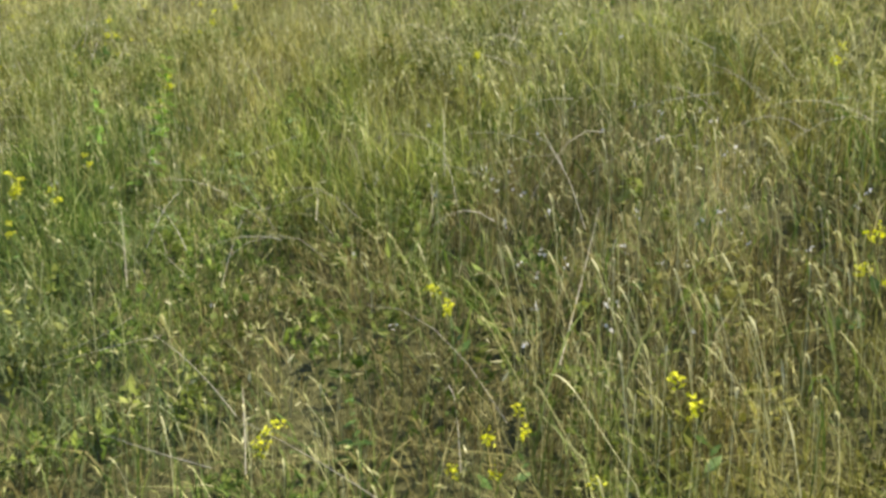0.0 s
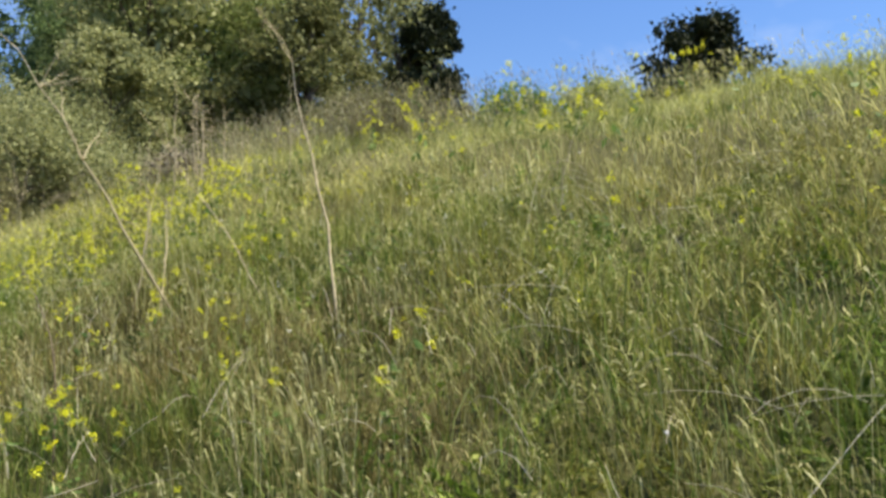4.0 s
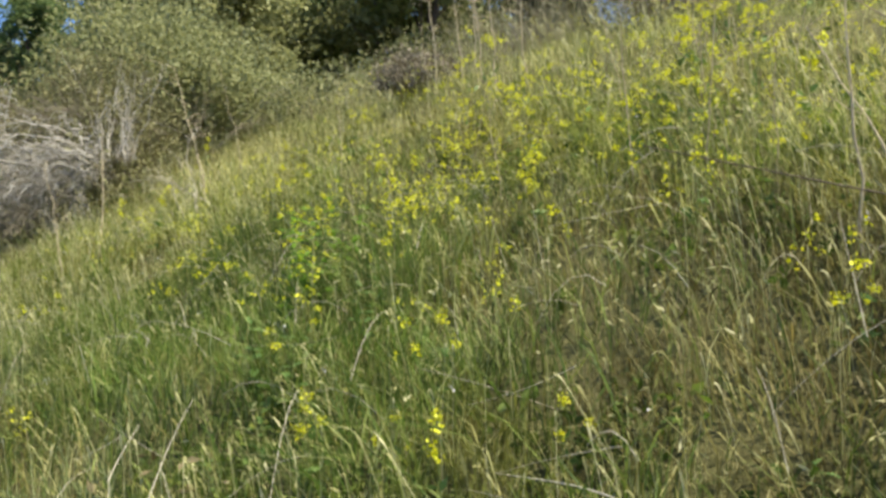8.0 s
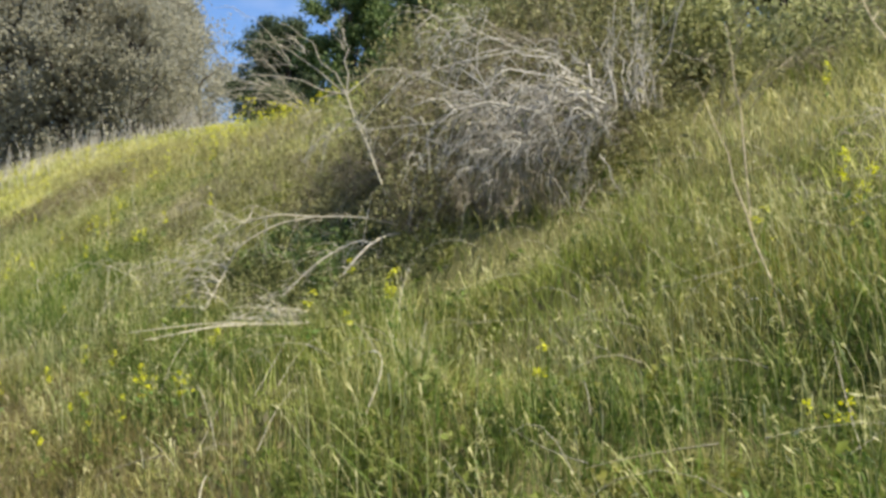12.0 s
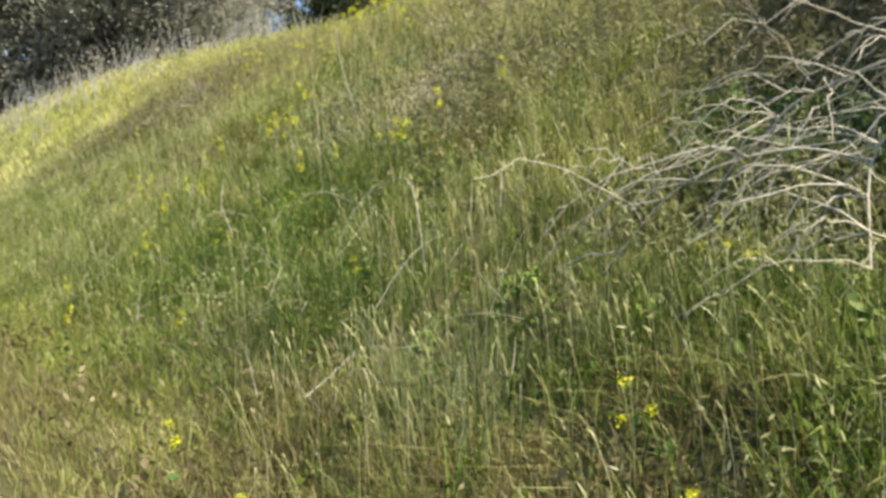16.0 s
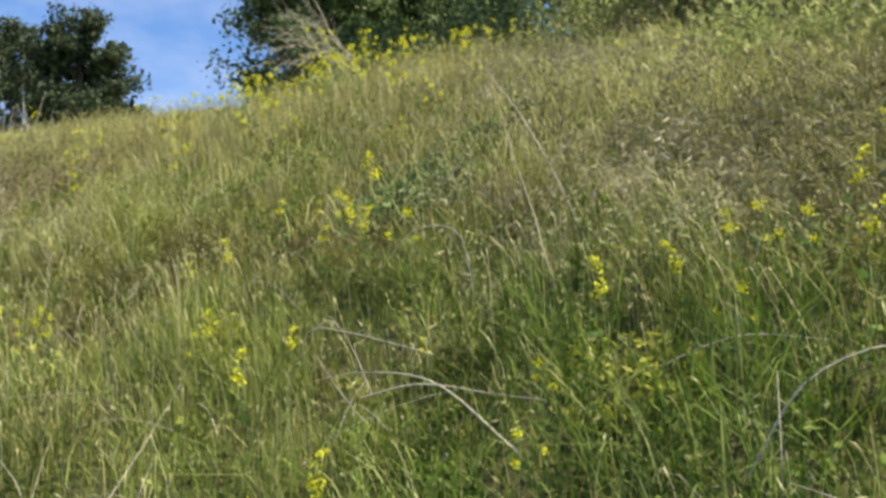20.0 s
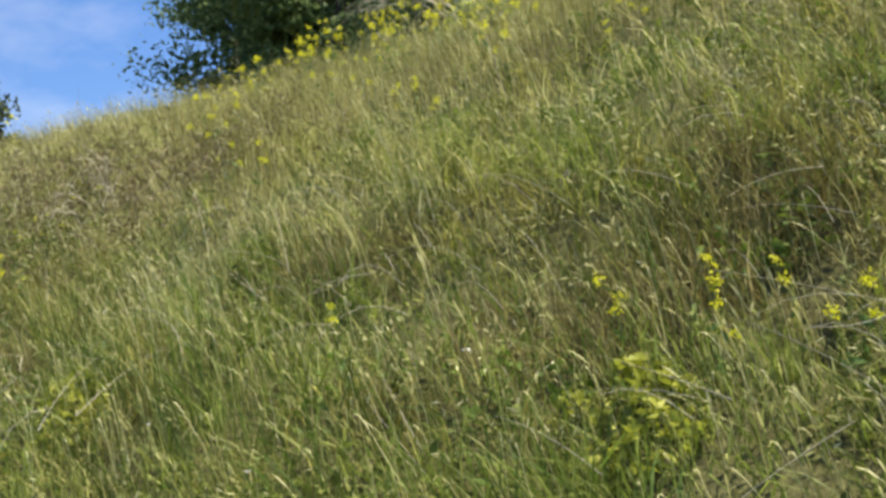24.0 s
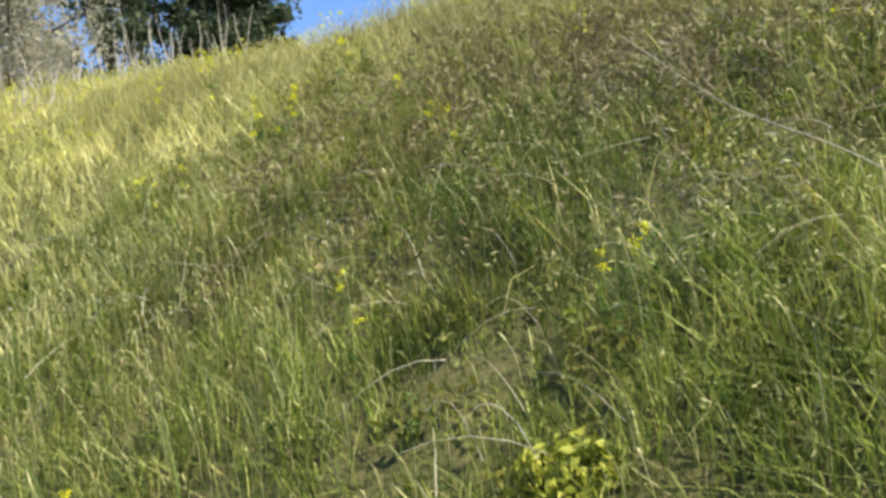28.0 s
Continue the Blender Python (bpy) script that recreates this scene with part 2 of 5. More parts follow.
M_ROAD, nt, b = mat("asphalt", 0.85, 0.3)
r1 = ramp(nt, noise_at(nt, 160.0, 3.0, 0.8), [(0.3, (0.030, 0.033, 0.040)), (0.7, (0.085, 0.090, 0.100))])
r2 = ramp(nt, noise_at(nt, 1.3, 5.0), [(0.35, (0.045, 0.049, 0.060)), (0.7, (0.080, 0.084, 0.094))])
nt.links.new(blend(nt, 0.5, r1, r2), b.inputs["Base Color"])
bp = nt.nodes.new("ShaderNodeBump")
bp.inputs["Strength"].default_value, bp.inputs["Distance"].default_value = 0.6, 0.006
nt.links.new(noise_at(nt, 220.0, 3.0, 0.8), bp.inputs["Height"])
nt.links.new(bp.outputs["Normal"], b.inputs["Normal"])

M_RIM, nt, b = mat("pale_gravel", 0.9, 0.2)
nt.links.new(ramp(nt, noise_at(nt, 70.0, 5.0, 0.75), [(0.3, (0.09, 0.088, 0.095)), (0.6, (0.20, 0.195, 0.205)), (0.8, (0.30, 0.29, 0.30))]), b.inputs["Base Color"])

# ---------------------------------------------------------------- the lie of the land
rng = np.random.default_rng(7)
WAVES = [(w, rng.uniform(0, 6.28), rng.uniform(0, 6.28)) for w in (0.13, 0.21, 0.34, 0.55, 0.9, 1.5, 2.3)]


def smooth(a, b, v):
    k = np.clip((v - a) / (b - a), 0, 1)
    return k * k * (3 - 2 * k)


def rough_land(x, y):
    z = 0
    for w, p, q in WAVES:
        z = z + (0.035 / w ** 0.7) * np.sin(w * (x * math.cos(p) + y * math.sin(p)) * 2.2 + q)
    return z


def road_x(y):
    """The road runs almost straight along +y and eases to the left."""
    k = np.maximum(y - 44, 0)
    bend = np.where(k < 12, k * k / 260, 12 * 12 / 260 + (k - 12) * 24 / 260)
    return -bend - 0.55 * smooth(20, 34, y)


PROFILE_U = np.linspace(-60, 140, 4001)
PROFILE_Z = np.interp(PROFILE_U, [-60, -8, -4.3, 0.35, 0.9, 1.4, 2, 3, 4, 5, 6.5, 8, 10, 12, 15, 18, 22, 30, 45, 80, 140],
                      [-14, -0.6, 0, 0, 0.02, 0.10, 0.40, 0.95, 1.55, 2.15, 2.95, 3.62, 4.35, 4.95, 5.6, 6.1, 6.6, 7.0, 7.0, 4.5, -2])
PROFILE_Z = np.convolve(np.pad(PROFILE_Z, 6, mode="edge"), np.ones(13) / 13, "valid")


def land(x, y):
    x, y = np.asarray(x, float), np.asarray(y, float)
    u = x - road_x(y)
    u = u + 0.30 * smooth(28, 36, y) * smooth(0.6, 2.5, u)
    lift = 1 + 0.16 * smooth(22, 32, y) + 0.30 * smooth(40, 62, y)
    z = np.interp(u, PROFILE_U, PROFILE_Z) * np.where(u > 0, lift, 1)
    z = z - 0.27 * smooth(11, 14, y) * (1 - smooth(23.5, 26.5, y)) * smooth(2.5, 3.6, u) * (1 - smooth(6.5, 9.5, u))
    mound = 0.05 * np.sin(2.1 * x + 1.3 * y + 1.0) * np.sin(1.7 * y - 0.8 * x) + 0.03 * np.sin(4.7 * x - 2.9 * y) * np.sin(5.3 * y + 1.9 * x + 2.0)
    return z + rough_land(x, y) * smooth(1.0, 6.0, u) * 0.9 + mound * smooth(1.2, 2.4, u)


def land_at(x, y):
    return float(land(x, y))


def mesh_object(name, verts, faces, material, parent=None, label="", flat=True):
    """One mesh from plain arrays; faces may be an array of triangles or a list."""
    me = bpy.data.meshes.new(name)
    if isinstance(faces, np.ndarray) and faces.shape[1] == 3:
        n = len(faces)
        me.vertices.add(len(verts))
        me.vertices.foreach_set("co", np.ascontiguousarray(verts, dtype=np.float32).ravel())
        me.loops.add(n * 3)
        me.loops.foreach_set("vertex_index", np.ascontiguousarray(faces, dtype=np.int32).ravel())
        me.polygons.add(n)
        me.polygons.foreach_set("loop_start", np.arange(0, n * 3, 3, dtype=np.int32))
        me.update(calc_edges=True)
    else:
        me.from_pydata([tuple(v) for v in verts], [], [tuple(f) for f in faces])
        me.update()
    if not flat:
        me.polygons.foreach_set("use_smooth", np.ones(len(me.polygons), dtype=bool))
    me.materials.append(material)
    ob = new(name, me)
    if parent:
        ob.parent = parent
    if label:
        tagged(ob, label)
    return ob


# ground: one sheet, fine near the road and coarse far off
gx = np.unique(np.concatenate([np.linspace(-1500, -60, 13), np.linspace(-60, -4, 15), np.linspace(-4, 14, 91), np.linspace(14, 40, 40), np.linspace(40, 140, 31), np.linspace(140, 1500, 13)]))
gy = np.unique(np.concatenate([np.linspace(-1500, -30, 13), np.linspace(-30, -4, 27), np.linspace(-4, 48, 209), np.linspace(48, 100, 80), np.linspace(100, 240, 41), np.linspace(240, 1500, 13)]))
GX, GY = np.meshgrid(gx, gy)
GZ = land(GX, GY)
far_off = smooth(110, 400, np.hypot(GX, GY - 30))
GZ = GZ * (1 - far_off) - 6 * far_off - 0.03
nx, ny = len(gx), len(gy)
ids = np.arange(nx * ny).reshape(ny, nx)
quads = np.stack([ids[:-1, :-1], ids[:-1, 1:], ids[1:, 1:], ids[1:, :-1]], -1).reshape(-1, 4)
tris = np.concatenate([quads[:, [0, 1, 2]], quads[:, [0, 2, 3]]])
ground = mesh_object("ground", np.stack([GX, GY, GZ], -1).reshape(-1, 3), tris, M_GROUND, flat=False)
tagged(ground, "brown soil slope under rough meadow grass", "ground", kind="structure")

# road: a thick asphalt sheet with a broken edge towards the slope
ys = np.arange(-30, 110, 0.25)
edge = road_x(ys) + 0.30 + 0.05 * np.sin(ys * 1.7) + 0.04 * np.sin(ys * 4.3 + 1) + 0.02 * np.sin(ys * 11)
left = road_x(ys) - 4.2
rv, rf = [], []
for yy, e, l in zip(ys, edge, left):
    rv += [(l, yy, -0.08), (l, yy, 0.022), (e - 0.06, yy, 0.03), (e, yy, 0.012), (e + 0.01, yy, -0.08)]
for i in range(len(ys) - 1):
    for j in range(4):
        a = i * 5 + j
        rf.append((a, a + 1, a + 6, a + 5))
road = mesh_object("road", rv, rf, M_ROAD)
tagged(road, "dark worn asphalt road with a crumbling edge", "road", kind="structure")
rim_v, rim_f = [], []
for yy, e in zip(ys, edge):
    rim_v += [(e - 0.075, yy, 0.030), (e - 0.06 + 0.008 * math.sin(7 * yy), yy, 0.036), (e - 0.012 * math.sin(9 * yy) - 0.008, yy, 0.026), (e + 0.012, yy, -0.02)]
for i in range(len(ys) - 1):
    for j in range(3):
        a = i * 4 + j
        rim_f.append((a, a + 1, a + 5, a + 4))
mesh_object("worn_edge", rim_v, rim_f, M_RIM, road, "pale gravelly worn rim of the asphalt")


# ---------------------------------------------------------------- grass
# thin spots where brush and fallen wood lie, (4.4, 30.15) as shade: x, y, radius
BARE = [(5.3, 21.2, 1.0), (4.9, 21.9, 0.8), (5.2, 20.6, 0.7), (3.9, 22.3, 0.5), (4.4, 22.4, 0.5), (3.3, 22.3, 0.6), (6.0, 22.6, 1.0), (4.8, 20.5, 0.8), (4.5, 21.3, 0.7), (5.4, 24.2, 0.9), (4.3, 22.7, 1.1), (4.6, 23.8, 1.0), (4.4, 30.15, 0.45), (2.12, 38.74, 0.22), (1.52, 38.86, 0.2)]


def stand(x, y):
    """How tall the grass stands: short by the road and round fallen wood, uneven elsewhere."""
    h = 0.35 + 0.65 * smooth(0.7, 2.0, x - road_x(y))
    for bx_, by_, br_ in BARE:
        h = h * (0.30 + 0.70 * smooth(0.6 * br_, 1.3 * br_, np.hypot(x - bx_, y - by_)))
    return h * (0.50 + 0.85 * patchy(x, y, 2.3, 50))


def patchy(x, y, scale, seed):
    """A smooth field between about 0 and 1, for denser and thinner growth."""
    r = np.random.default_rng(seed)
    v = 0
    for w in (1.0, 1.9, 3.1):
        p, q = r.uniform(0, 6.28, 2)
        v = v + np.sin(w * scale * (x * np.cos(p) + y * np.sin(p)) + q) * np.sin(w * scale * (x * np.sin(p) - y * np.cos(p)) + 2 * q) / w
    return np.clip(0.5 + 0.5 * v, 0, 1)


# plots where one growth takes over: x, y, and how far it reaches either way
LUSH = [(3.5, 5.0, 0.8, 0.8), (2.9, 4.4, 0.6, 0.7), (3.5, 14.0, 0.7, 0.8), (2.8, 13.1, 0.6, 0.7), (3.6, 15.8, 0.8, 0.7), (2.9, 14.7, 0.6, 0.7), (3.1, 18.1, 0.7, 0.7),
        (3.5, 17.6, 0.7, 0.7), (2.6, 17.2, 0.6, 0.7), (1.95, 28.0, 0.5, 0.7), (2.5, 27.6, 0.6, 0.7), (2.2, 25.8, 0.5, 0.6), (3.0, 28.5, 0.5, 0.5),
        (3.7, 39.4, 0.7, 0.7), (3.3, 38.7, 0.6, 0.5)]
BLUISH = [(1.8, 2.9, 0.5, 0.7), (2.1, 3.7, 0.5, 0.6), (2.5, 14.2, 0.6, 0.7), (2.0, 14.1, 0.5, 0.6), (2.4, 15.9, 0.6, 0.7), (2.0, 25.6, 0.5, 0.7), (2.0, 24.5, 0.4, 0.5),
          (4.3, 35.4, 0.6, 0.6), (2.8, 38.0, 0.6, 0.5), (3.0, 39.0, 0.5, 0.5), (4.4, 14.6, 0.7, 0.8)]
# brown growth; the plots at y 30.2 stand in for a shaded hollow
TAN = [(1.7, 2.3, 0.5, 0.6), (2.3, 2.4, 0.6, 0.6), (2.2, 1.3, 0.5, 0.6), (2.8, 0.9, 0.7, 0.6), (3.4, 0.5, 0.7, 0.7), (3.6, 1.6, 0.7, 0.6), (3.05, 7.9, 0.7, 0.7), (3.55, 10.3, 0.7, 0.8), (3.8, 12.0, 0.7, 0.7), (3.1, 11.4, 0.5, 0.6), (3.35, 8.7, 0.7, 0.6), (3.75, 8.4, 0.6, 0.6), (3.9, 9.2, 0.5, 0.6), (3.1, 10.1, 0.6, 0.8), (2.6, 37.0, 0.35, 0.3), (3.2, 36.6, 0.4, 0.3),
       (3.4, 11.1, 0.5, 0.6), (1.5, 21.0, 0.5, 0.7), (1.9, 20.0, 0.5, 0.6), (1.2, 24.8, 0.4, 0.7), (1.8, 23.6, 0.5, 0.6), (1.8, 23.0, 0.4, 0.5), (4.3, 29.1, 0.7, 0.6),
       (4.1, 27.2, 0.6, 0.5), (3.6, 34.2, 0.6, 0.6), (2.7, 32.4, 0.6, 0.6), (3.2, 31.6, 0.5, 0.5), (4.4, 30.2, 0.9, 0.6), (5.4, 30.2, 0.8, 0.6)]
PALE = [(5.0, 11.0, 0.8, 0.8), (5.2, 11.9, 0.6, 0.6), (4.7, 10.4, 0.5, 0.6), (5.1, 7.1, 1.0, 1.2), (4.8, 12.5, 0.8, 0.9), (6.0, 11.4, 1.0, 1.0), (1.1, 34.0, 0.5, 1.5), (4.0, 2.8, 0.8, 1.0), (3.5, 3.6, 0.7, 0.8), (4.3, 4.4, 0.7, 0.8), (4.3, 0.8, 0.6, 0.8), (5.2, 4.6, 0.9, 1.0), (2.8, 20.4, 0.6, 0.5), (3.6, 20.3, 0.6, 0.7), (4.2, 26.0, 0.8, 0.9), (3.7, 25.3, 0.6, 0.5), (2.4, 16.8, 0.4, 0.5), (3.1, 19.2, 0.5, 0.5)]
FRESH = [(3.0, 30.3, 0.6, 0.5), (3.4, 29.3, 0.5, 0.5), (2.7, 29.0, 0.5, 0.5), (2.4, 30.6, 0.5, 0.5), (1.7, 30.7, 0.8, 1.5), (1.5, 27.9, 0.4, 0.9), (1.7, 32.3, 0.8, 1.2), (1.5, 29.5, 0.7, 1.0), (2.0, 29.6, 0.6, 0.6), (2.3, 19.2, 0.5, 0.6), (1.5, 18.2, 0.5, 0.8), (2.0, 36.4, 0.6, 0.7), (2.3, 35.4, 0.5, 0.6), (2.2, 37.5, 0.6, 0.7), (0.8, 33.2, 0.6, 1.5), (0.9, 30.0, 0.5, 1.5)]


def share(x, y, plots, seed):
    """How far a growth has taken over at a place, with ragged borders."""
    wx = x + 0.45 * (patchy(x, y, 2.7, seed) - 0.5) + 0.2 * (patchy(x, y, 7.0, seed + 1) - 0.5)
    wy = y + 0.45 * (patchy(x, y, 2.9, seed + 2) - 0.5) + 0.2 * (patchy(x, y, 7.5, seed + 3) - 0.5)
    best = np.zeros(len(x))
    for px_, py_, rx_, ry_ in plots:
        best = np.maximum(best, 1 - smooth(0.55, 1.35, np.hypot((wx - px_) / rx_, (wy - py_) / ry_)))
    return best


WIND = np.array([-0.07, 0.24])


def grow(name, x, y, tuft, height, width, lean, material, label, joints=2, own=0.85, bend=0.9):
    """Blades of grass: tapered, curved strips that lean with their tuft and the wind."""
    n = len(x)
    z = land(x, y) - 0.02
    a = rng.uniform(0, 2 * np.pi, n)
    side = np.stack([np.cos(a), np.sin(a), np.zeros(n)], -1) * (width / 2)[:, None]
    b = rng.uniform(0, 2 * np.pi, n)
    tip = np.stack([np.cos(b), np.sin(b)], -1) * own + tuft * 0.5 + WIND
    tip = tip * (lean * height)[:, None]
    over = np.clip(np.hypot(tip[:, 0], tip[:, 1]) / height, 0, 1.4)
    rows_v = []
    for j in range(joints + 1):
        k = j / joints
        c = np.stack([x + tip[:, 0] * k ** (1 + bend), y + tip[:, 1] * k ** (1 + bend), z + height * (k - 0.38 * over * k ** 2.5)], -1)
        if j == joints:
            rows_v.append(c)
        else:
            w = 1 - 0.3 * k
            rows_v += [c - side * w, c + side * w]
    per = 2 * joints + 1
    verts = np.stack(rows_v, 1).reshape(-1, 3)
    pat = []
    for j in range(joints - 1):
        q = 2 * j
        pat += [(q, q + 1, q + 3), (q, q + 3, q + 2)]
    q = 2 * (joints - 1)
    pat.append((q, q + 1, q + 2))
    faces = (np.array(pat)[None] + (np.arange(n) * per)[:, None, None]).reshape(-1, 3)
    ob = mesh_object(name, verts, faces, material)
    return tagged(ob, label, "grass", kind="stuff")


def strip(n, x0, x1, y0, y1, seed, low=0.25, spread=0.10, per=14):
    """Positions gathered in tufts, in a strip beside the road; and which way each tuft leans."""
    n = int(n)
    m = max(1, n // per)
    cx, cy = rng.uniform(x0, x1, m), rng.uniform(y0, y1, m)
    ang, far = rng.uniform(0, 2 * np.pi, m), rng.uniform(0.2, 1.3, m)
    i = rng.integers(0, m, n)
    x, y = cx[i] + rng.normal(0, spread, n), cy[i] + rng.normal(0, spread, n)
    x = x + road_x(y)
    keep = rng.uniform(0, 1, n) < low + (1 - low) * patchy(x, y, 0.9, seed)
    keep &= x - road_x(y) > 0.45
    tuft = np.stack([np.cos(ang), np.sin(ang)], -1) * far[:, None]
    return x[keep], y[keep], tuft[i][keep]


# the near slope
x, y, tf = strip(330000, 0.95, 6.2, -2.5, 44, 1, low=0.5, spread=0.085, per=22)
keep = rng.uniform(0, 1, len(x)) < 1.0 - 0.75 * smooth(3.6, 6.2, x - road_x(y))
x, y, tf = x[keep], y[keep], tf[keep]
dice = rng.uniform(0, 1, (6, len(x)))
kind_of = np.zeros(len(x), int)
kind_of[dice[0] < 0.75 * np.maximum(smooth(25.5, 31, y) * 0.7, smooth(2.8, 4.6, x - road_x(y)))] = 1
for k, (plots_, seed_) in enumerate(((PALE, 81), (TAN, 85), (BLUISH, 89), (LUSH, 93), (FRESH, 97))):
    kind_of[dice[k + 1] < 0.88 * share(x, y, plots_, seed_)] = k + 1
KINDS_OF_GRASS = (("meadow_grass", M_GRASS, "olive green meadow grass on a steep slope"), ("pale_meadow_grass", M_PALE, "paler yellow green meadow grass, colour partly lifted for haze"),
                  ("tan_meadow_grass", M_TAN, "brownish half dry meadow grass on the slope"), ("bluish_meadow_grass", M_BLUE, "soft bluish green meadow grass on the slope"),
                  ("lush_meadow_grass", M_LUSH, "deep green meadow grass on the slope"),
                  ("fresh_meadow_grass", M_FRESH, "bright fresh green meadow grass on the slope"))
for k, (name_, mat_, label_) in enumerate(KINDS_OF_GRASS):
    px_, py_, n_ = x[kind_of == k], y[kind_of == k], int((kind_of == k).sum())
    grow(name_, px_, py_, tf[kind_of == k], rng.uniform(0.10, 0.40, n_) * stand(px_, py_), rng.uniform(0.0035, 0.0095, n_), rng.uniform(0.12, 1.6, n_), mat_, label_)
x, y, tf = strip(105000, 1.5, 4.8, -2.5, 44, 2, low=0.0, spread=0.16, per=30)
keep = rng.uniform(0, 1, len(x)) < 0.30 + 0.70 * share(x, y, LUSH, 93)
x, y, tf = x[keep], y[keep], tf[keep]
grow("lush_grass", x, y, tf, rng.uniform(0.22, 0.52, len(x)) * stand(x, y), rng.uniform(0.004, 0.010, len(x)), rng.uniform(0.2, 1.3, len(x)), M_LUSH,
     "fresh green grass tufts among the meadow", joints=3)
x, y, tf = strip(72000, 0.9, 6.5, -2.5, 44, 3, low=0.15)
grow("dry_grass", x, y, tf, rng.uniform(0.15, 0.45, len(x)) * stand(x, y), rng.uniform(0.003, 0.006, len(x)), rng.uniform(0.2, 1.7, len(x)), M_DRY,
     "straw coloured dry grass blades", own=0.8)
x, y, tf = strip(56000, 0.42, 1.9, 13, 34, 4, low=0.45)
keep = rng.uniform(0, 1, len(x)) < 1 - smooth(25, 27.5, y) * smooth(0.75, 1.15, x - road_x(y))
x, y, tf = x[keep], y[keep], tf[keep]
brown_ = rng.uniform(0, 1, len(x)) < 0.4 + 0.5 * patchy(x, y, 1.3, 71)
for part_, name_, mat_, label_ in ((~brown_, "verge_straw", M_DRY, "short dry straw along the road verge"), (brown_, "verge_stubble", M_BROWN, "short brown dead stubble along the road verge")):
    n_ = int(part_.sum())
    grow(name_, x[part_], y[part_], tf[part_], rng.uniform(0.07, 0.28, n_), rng.uniform(0.003, 0.006, n_), rng.uniform(0.2, 1.2, n_), mat_, label_, own=0.9)
x, y, tf = strip(16000, 0.6, 1.7, 25.0, 44, 41, low=0.6, spread=0.12)
grow("verge_grass", x, y, tf, rng.uniform(0.10, 0.30, len(x)), rng.uniform(0.003, 0.007, len(x)), rng.uniform(0.2, 1.2, len(x)), M_PALE, "pale green grass down to the road verge")
# leafy herbs in low mounds
hx, hy, tf = strip(4200, 1.3, 6.5, -2.5, 44, 14, low=0.1, spread=0.25, per=5)
hn = 28
hr = np.repeat(rng.uniform(0.05, 0.16, len(hx)), hn)
hh = np.repeat(rng.uniform(0.12, 0.34, len(hx)), hn) * np.repeat(stand(hx, hy), hn)
ha, hk = rng.uniform(0, 2 * np.pi, len(hr)), rng.uniform(0, 1, len(hr)) ** 0.5
hp = np.stack([np.repeat(hx, hn) + np.cos(ha) * hr * hk, np.repeat(hy, hn) + np.sin(ha) * hr * hk, np.zeros(len(hr))], -1)
hp[:, 2] = land(hp[:, 0], hp[:, 1]) + hh * rng.uniform(0.25, 1.0, len(hr)) * (1 - 0.5 * hk)
HERBS = hp
# a band of dried brown weeds
q = rng.uniform(0, 1, 620)
wx_, wy_ = 5.9 - 1.7 * q + rng.normal(-0.3, 0.8, 620), 36.0 + 5.5 * q + rng.normal(0, 0.7, 620)
wn = 30
wr = np.repeat(rng.uniform(0.06, 0.2, 620), wn)
wa, wk = rng.uniform(0, 2 * np.pi, len(wr)), rng.uniform(0, 1, len(wr)) ** 0.5
BROWN = np.stack([np.repeat(wx_, wn) + np.cos(wa) * wr * wk, np.repeat(wy_, wn) + np.sin(wa) * wr * wk, np.zeros(len(wr))], -1)
BROWN[:, 2] = land(BROWN[:, 0], BROWN[:, 1]) + np.repeat(rng.uniform(0.2, 0.5, 620), wn) * rng.uniform(0.2, 1.0, len(wr))
# tall pale grass along the crest
x, y, tf = strip(26000, 6.0, 9.8, 31, 50, 15, low=0.2, spread=0.3)
grow("crest_grass", x, y, tf, rng.uniform(0.35, 0.75, len(x)), rng.uniform(0.004, 0.008, len(x)), rng.uniform(0.1, 0.7, len(x)), M_DRY,
     "tall straw coloured grass along the crest")
# the upper slope and the hill ahead
x, y, tf = strip(145000, 3.2, 15.0, -8, 50, 5, low=0.8, spread=0.2)
keep = rng.uniform(0, 1, len(x)) < 0.15 + 0.85 * smooth(3.0, 6.0, x - road_x(y))
x, y, tf = x[keep], y[keep], tf[keep]
green_ = rng.uniform(0, 1, len(x)) < (0.12 + 0.62 * patchy(x, y, 0.9, 77)) * (1 - smooth(9.0, 13.0, x - road_x(y)))
for part_, name_, mat_, label_ in ((~green_, "upper_slope_grass", M_FAR_HAZE, "yellowing grass on the upper slope, colour lifted for haze"), (green_, "upper_slope_meadow", M_GRASS, "greener grass in patches on the upper slope")):
    px_, py_, n_ = x[part_], y[part_], int(part_.sum())
    grow(name_, px_, py_, tf[part_], rng.uniform(0.18, 0.45, n_) * (0.6 + 0.6 * patchy(px_, py_, 1.1, 51)), rng.uniform(0.005, 0.011, n_), rng.uniform(0.3, 1.4, n_), mat_, label_)
x, y, tf = strip(150000, 0.8, 24.0, 42, 92, 6, low=0.9, spread=0.4)
grow("hill_grass", x, y, tf, rng.uniform(0.2, 0.5, len(x)), rng.uniform(0.02, 0.045, len(x)), rng.uniform(0.3, 0.8, len(x)), M_FAR_HAZE,
     "pale yellow grass on the rounded hill", joints=1)
x, y, tf = strip(70000, 15.0, 42.0, -20, 60, 7, low=0.8, spread=0.4)
grow("hilltop_grass", x, y, tf, rng.uniform(0.2, 0.5, len(x)), rng.uniform(0.02, 0.045, len(x)), rng.uniform(0.3, 0.8, len(x)), M_FAR_HAZE,
     "thin yellowing grass over the hilltop", joints=1)


